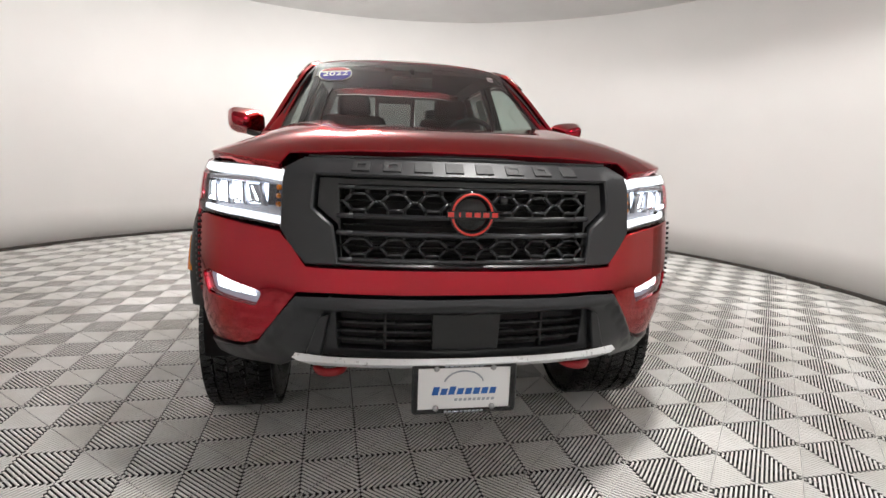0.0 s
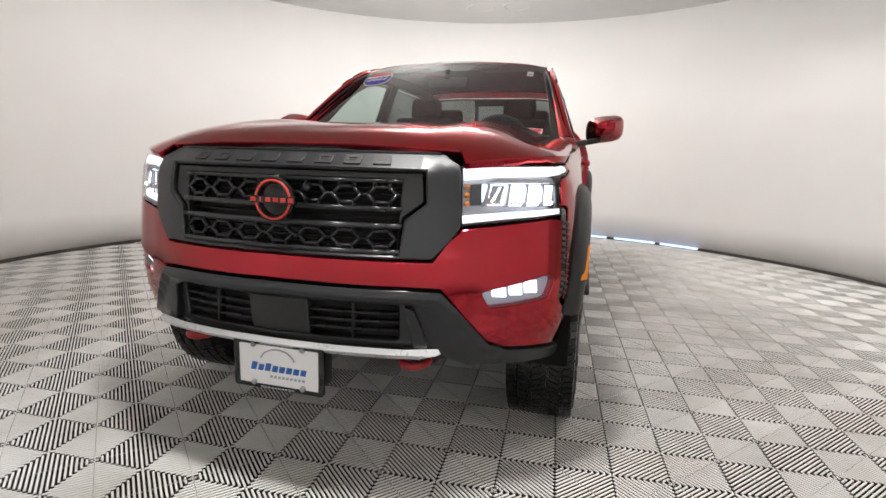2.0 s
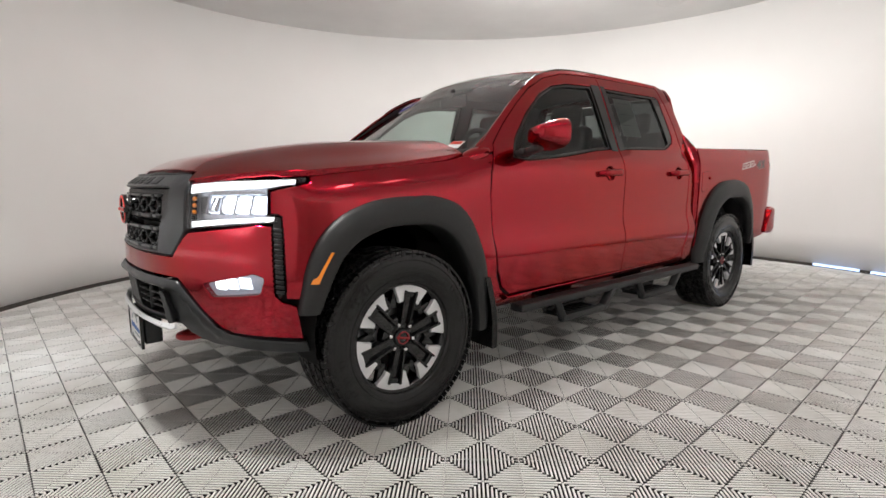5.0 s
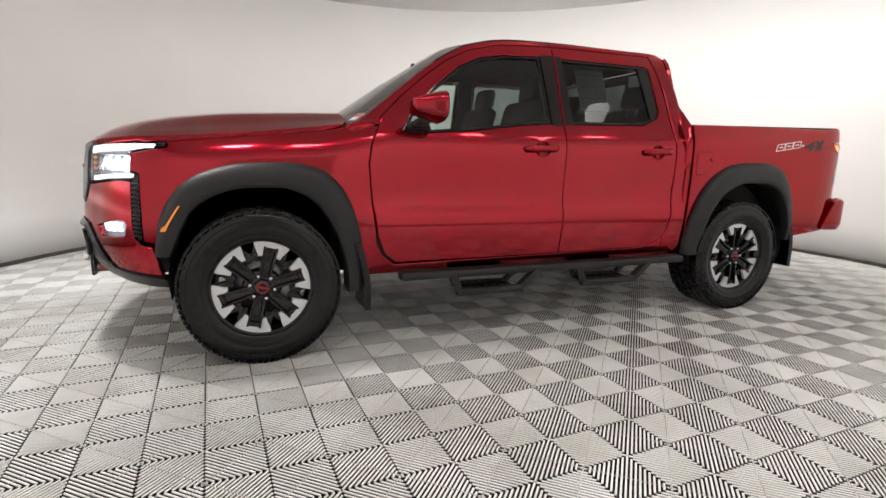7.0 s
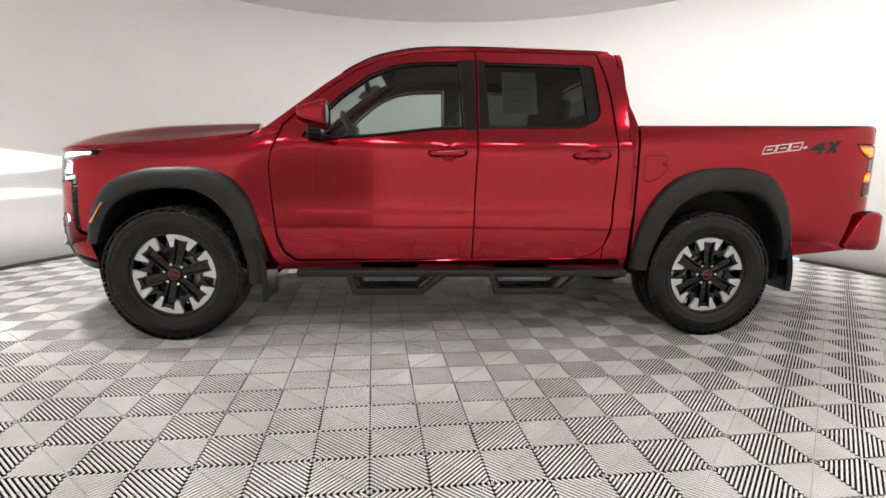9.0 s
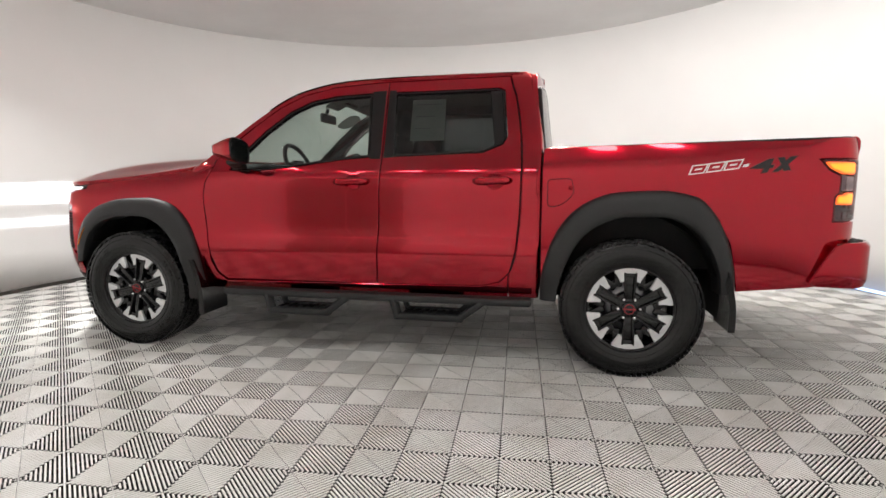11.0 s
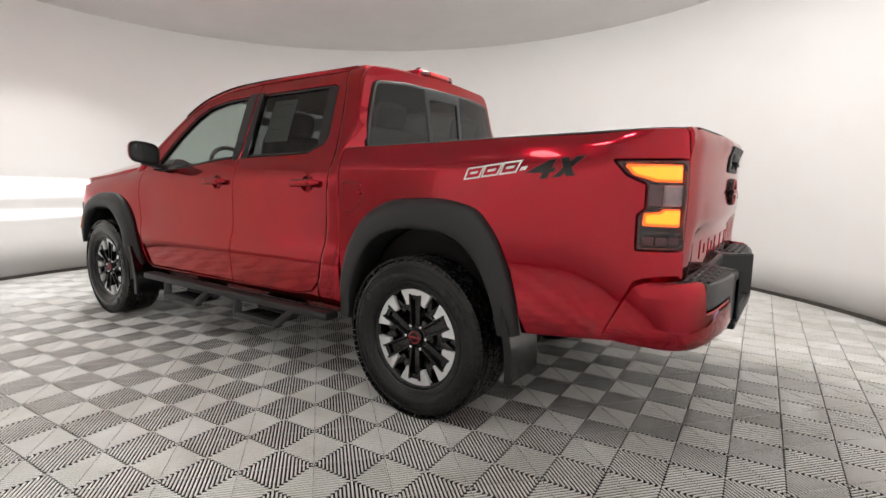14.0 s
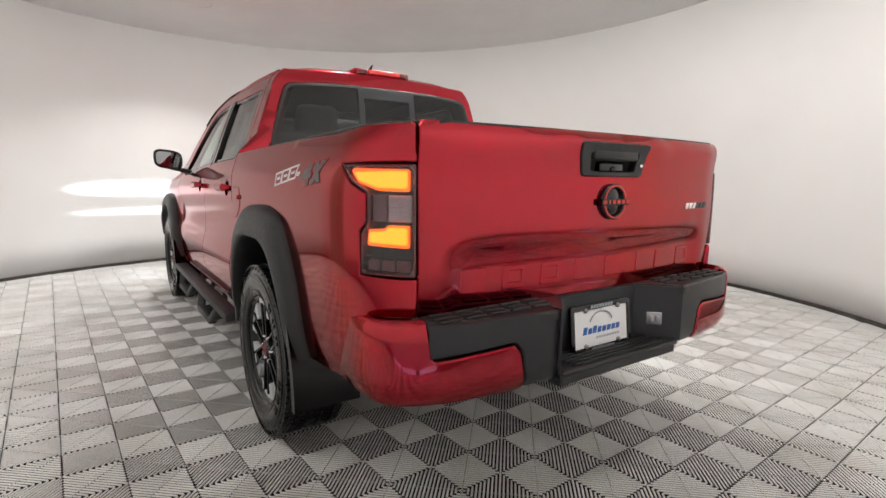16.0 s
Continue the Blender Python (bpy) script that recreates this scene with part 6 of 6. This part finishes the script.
def stickers():
    # year shield behind the windscreen
    cx, cv, r = 0.475, 0.770, 0.096
    lift = lambda d: (lambda u, v: screen_surf(u, v) + Vector((-0.002 - d, 0, 0.003 + d)))
    shape = [(r * 1.05 * math.copysign(abs(math.cos(a)) ** 0.8, math.cos(a)) + cx, cv + 0.105 * math.copysign(abs(math.sin(a)) ** 0.85, math.sin(a))) for a in np.linspace(0, 2 * math.pi, 28, endpoint=False)]
    white = part("year_sticker", sheet(shape, lift(0.001), step=0.05, thick=0.002, edge=0.0005, gap=0), WHITE, windshield, "red, white and blue year shield sticker")
    inner = inset(shape, 0.007)
    lowp = [p for p in inner if p[1] < cv + 0.040]
    topp = [p for p in inner if p[1] >= cv + 0.040]
    deep = shader("sticker_blue", (0.03, 0.02, 0.36), 0.7)
    red = shader("sticker_red", (0.50, 0.02, 0.03), 0.7)
    part("blue_field", sheet(sorted(lowp, key=lambda p: math.atan2(p[1] - cv, p[0] - cx)), lift(0.0025), step=0.04, thick=0.001, edge=0.0004, gap=0), deep, white)
    part("red_field", sheet(sorted(topp, key=lambda p: math.atan2(p[1] - cv - 0.05, p[0] - cx)), lift(0.0025), step=0.04, thick=0.001, edge=0.0004, gap=0), red, white)
    data = bpy.data.curves.new("year_text", "FONT")
    data.body, data.size, data.align_x, data.align_y, data.extrude = "2022", 0.078, "CENTER", "CENTER", 0.0004
    data.materials.append(WHITE)
    ob = new("year_text", data)
    p = lift(0.0045)(cx, cv - 0.010)
    across = (lift(0)(cx - 0.02, cv) - lift(0)(cx + 0.02, cv)).normalized()
    up = (lift(0)(cx, cv + 0.02) - lift(0)(cx, cv - 0.02)).normalized()
    m = Matrix((across, up, across.cross(up))).transposed().to_4x4()
    m.translation = p
    ob.matrix_world = m
    ob.parent = white
    ob.matrix_parent_inverse = Matrix()
    # inspection sticker and toll tag
    bit = part("inspection_sticker", sheet([(-0.535, 0.80), (-0.498, 0.80), (-0.498, 0.868), (-0.535, 0.868)], lift(0.0005), step=0.05, thick=0.002, edge=0.0005, gap=0), WHITE, windshield)
    part("sticker_print", sheet([(-0.530, 0.81), (-0.503, 0.81), (-0.503, 0.832), (-0.530, 0.832)], lift(0.0022), step=0.05, thick=0.001, edge=0.0004, gap=0), GREY, bit)
    tag = part("toll_tag", sheet([(-0.66, 0.055), (-0.585, 0.055), (-0.585, 0.125), (-0.66, 0.125)], lift(0.0005), step=0.05, thick=0.004, edge=0.0005, gap=0), WHITE, windshield)
    part("tag_print", sheet([(-0.655, 0.09), (-0.59, 0.09), (-0.59, 0.118), (-0.655, 0.118)], lift(0.0022), step=0.05, thick=0.001, edge=0.0004, gap=0), RED_TRIM, tag)
    # price sheet inside the rear door's glass
    inside_glass = lambda u, v: side(u, v, -0.026)
    note = part("window_sheet", sheet([(1.905, 1.345), (2.120, 1.345), (2.115, 1.600), (1.905, 1.600)], inside_glass, step=0.08, thick=0.002, edge=0.0005, gap=0), PAPER, truck, "pale paper sheet taped inside the rear window")
    for k in range(3):
        z = 1.570 - 0.075 * k
        part("print_line", sheet([(1.93, z - 0.0016), (2.09 - 0.03 * k, z - 0.0016), (2.09 - 0.03 * k, z + 0.0016), (1.93, z + 0.0016)], lambda u, v: side(u, v, -0.0245), step=0.08, thick=0.001, edge=0.0004, gap=0), GREY, note)
    # bed side decal: slanted outlined blocks, then dark blocks
    lifted = lambda d: (lambda u, v: side(u, v, d))
    for k in range(3):
        u, z = 3.462 + 0.084 * k, 1.126 + 0.011 * k
        quad = [(u, z), (u + 0.078, z + 0.010), (u + 0.104, z + 0.062), (u + 0.020, z + 0.052)]
        rim = part("decal_outline", sheet(quad, lifted(0.0016), [inset(quad, 0.007)], step=0.04, thick=0.002, edge=0.0004, gap=0), WHITE, truck)
        core = inset(quad, 0.020)
        part("decal_core", sheet(core, lifted(0.0016), step=0.04, thick=0.002, edge=0.0004, gap=0), WHITE, rim)
    dash = [(3.722, 1.166), (3.748, 1.169), (3.756, 1.184), (3.730, 1.181)]
    part("decal_dash", sheet(dash, lifted(0.0016), step=0.04, thick=0.002, edge=0.0004, gap=0), WHITE, truck)
    four = [(3.752, 1.158), (3.846, 1.207), (3.872, 1.210), (3.857, 1.176), (3.873, 1.178), (3.866, 1.162), (3.850, 1.160), (3.840, 1.138), (3.812, 1.135), (3.822, 1.158)]
    cross_a = [(3.862, 1.140), (3.892, 1.143), (3.985, 1.222), (3.948, 1.218)]
    cross_b = [(3.916, 1.146), (3.948, 1.149), (3.920, 1.216), (3.890, 1.213)]
    for quad in (four, cross_a, cross_b):
        part("decal_rim", sheet(inset(quad, -0.003), lifted(0.0014), step=0.04, thick=0.002, edge=0.0004, gap=0), HOOK_RED, truck)
        part("decal_block", sheet(quad, lifted(0.0022 if quad is not cross_b else 0.0026), step=0.04, thick=0.002, edge=0.0004, gap=0), GLOSS, truck)


cabin()
stickers()


# light under the wall's edge behind the truck
def light_gaps():
    glow = shader("light_gap_glow", (0.6, 0.7, 0.9), 0.5, emit=(0.45, 0.62, 1.0), power=1.6)
    for a0, a1 in ((-36, -29), (-28, -20), (-18.5, -12), (20, 26)):
        bm = bmesh.new()
        rings = []
        for i in range(9):
            a = radians(a0 + (a1 - a0) * i / 8)
            rings.append([bm.verts.new((ROOM_X + r * math.cos(a), ROOM_Y + r * math.sin(a), z)) for r, z in ((ROOM_R - 0.010, 0.036), (ROOM_R - 0.026, 0.034), (ROOM_R - 0.026, 0.010), (ROOM_R - 0.010, 0.010))])
        for p, q in zip(rings, rings[1:]):
            for i in range(4):
                bm.faces.new((p[i], p[(i + 1) % 4], q[(i + 1) % 4], q[i]))
        bm.faces.new(rings[0][::-1])
        bm.faces.new(rings[-1])
        bmesh.ops.recalc_face_normals(bm, faces=bm.faces)
        tagged(solid("light_strip", bm, glow, flat=True), "thin bluish light strip along the foot of the wall", "light strip", "light strips at the wall")


light_gaps()


# headlamp and fog lamp beams on the wall ahead: wide, flat cones
for name, y, z, power, flat in (("headlamp_beam", 0.70, 0.985, 260.0, 0.10), ("fog_beam", 0.70, 0.69, 90.0, 0.05)):
    for sy in (-1, 1):
        beam = bpy.data.lights.new(name, "SPOT")
        beam.energy, beam.spot_size, beam.spot_blend, beam.shadow_soft_size, beam.color = power, radians(80), 0.6, 0.02, (0.88, 0.94, 1.0)
        ob = new(name, beam)
        ob.parent = truck
        ob.matrix_basis = look((-0.86, sy * y, z), (-3.0, sy * (y + 0.2), z + 0.01)) @ Matrix.Diagonal((1.0, flat, 1.0, 1.0))
# the headlamps' softer spill on the floor ahead
for sy, watts in ((-1, 16.0), (1, 26.0)):
    spill = bpy.data.lights.new("low_beam", "SPOT")
    spill.energy, spill.spot_size, spill.spot_blend, spill.shadow_soft_size, spill.color = watts, radians(84), 1.0, 0.05, (0.88, 0.94, 1.0)
    ob = new("low_beam", spill)
    ob.parent = truck
    ob.matrix_basis = look((-0.90, sy * 0.70, 0.985), (-1.65, sy * 1.35, 0.0))


# ---- floor tiles ----
CELL, TURN, OFF_X, OFF_Y = 0.1992, radians(3.20), 0.0720, -0.0450
SIDE = CELL * math.sqrt(2)


def tile_geometry():
    """Ribs of one square tile: in each quarter they run square to the tile's edge, out of the diagonals. Pale ribs with
    chamfered tops on webs coloured dark for the shade between them.
    """
    n, low, verts, faces, mats = 19, -0.020, [], [], []
    half = SIDE / 2 - 0.0007
    pitch = 2 * half / n

    def rib(a, b, ends, turn, top=0.0, soft=0.0021, drop=0.0016, deep=-0.0047):
        """One rib from the end line towards the diagonals: dark web, pale side, chamfer, flat top, and back."""
        c, s = turn
        k = len(verts)
        prof = [(a, low), (a, deep), (a, top - drop), (a + soft, top), (b - soft, top), (b, top - drop), (b, deep), (b, low)]
        for x, z in prof:
            for y in ends(x):
                verts.append((x * c - y * s, x * s + y * c, z))
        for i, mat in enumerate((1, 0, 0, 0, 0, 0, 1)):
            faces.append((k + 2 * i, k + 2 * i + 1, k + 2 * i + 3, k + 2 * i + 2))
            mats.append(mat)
        for e in (0, 1):
            ring = [k + 2 * i + e for i in range(1, 7)]
            faces.append((ring[0], ring[1], ring[4], ring[5]))
            faces.append((ring[1], ring[2], ring[3], ring[4]))
            mats.extend((0, 0))
    for q in range(4):
        turn = ((1, 0), (0, 1), (-1, 0), (0, -1))[q]
        for i in range(n):
            a = -half + (i + 0.25) * pitch
            b = -half + (i + 0.75) * pitch
            rib(a, b, lambda x: (-half + 0.0016, -max(abs(a), abs(b)) - 0.0012), turn)
        # narrow rim along the tile's edge
        k = len(verts)
        c, s = turn
        for z in (-0.0016, low):
            for x, y in ((-half, -half), (half, -half), (half - 0.0014, -half + 0.0014), (-half + 0.0014, -half + 0.0014)):
                verts.append((x * c - y * s, x * s + y * c, z))
        faces.append((k, k + 1, k + 2, k + 3))
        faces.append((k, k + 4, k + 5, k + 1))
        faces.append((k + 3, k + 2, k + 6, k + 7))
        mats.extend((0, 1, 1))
    return verts, faces, mats


def floor_tiles():
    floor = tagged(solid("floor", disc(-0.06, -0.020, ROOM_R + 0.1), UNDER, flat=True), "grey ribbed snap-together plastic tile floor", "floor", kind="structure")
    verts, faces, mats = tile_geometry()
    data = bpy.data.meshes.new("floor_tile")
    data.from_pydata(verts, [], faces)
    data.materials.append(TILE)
    data.materials.append(GROOVE_SHADE)
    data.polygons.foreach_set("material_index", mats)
    spots = []
    for i in range(-40, 41):
        for j in range(-40, 41):
            if (i + j) % 2 == 0:
                qx, qy = OFF_X + i * CELL, OFF_Y + j * CELL
                x, y = qx * math.cos(TURN) - qy * math.sin(TURN), qx * math.sin(TURN) + qy * math.cos(TURN)
                if math.hypot(x - ROOM_X, y - ROOM_Y) < ROOM_R + 0.12:
                    near = abs(x - 1.75) / 3.3 + max(0, abs(y + 1.35) - 0.4) / 1.9
                    spots.append((near, x, y))
    spots.sort()
    spin = Matrix.Rotation(TURN + radians(45), 4, "Z")
    for _, x, y in spots[:300]:
        ob = new("floor_tile", data)
        ob.parent = floor
        ob.matrix_basis = Matrix.Translation((x, y, 0)) @ spin
    v0 = np.array(verts) @ np.array(spin.to_3x3()).T
    f0 = np.array(faces)
    rest = spots[300:]
    allv = np.concatenate([v0 + (x, y, 0) for _, x, y in rest])
    allf = np.concatenate([f0 + k * len(v0) for k in range(len(rest))])
    more = bpy.data.meshes.new("floor_tiles")
    more.from_pydata(allv.tolist(), [], allf.tolist())
    more.materials.append(TILE)
    more.materials.append(GROOVE_SHADE)
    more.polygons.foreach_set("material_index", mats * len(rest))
    ob = new("floor_tiles", more)
    ob.parent = floor
    tagged(ob, kind="stuff")


floor_tiles()
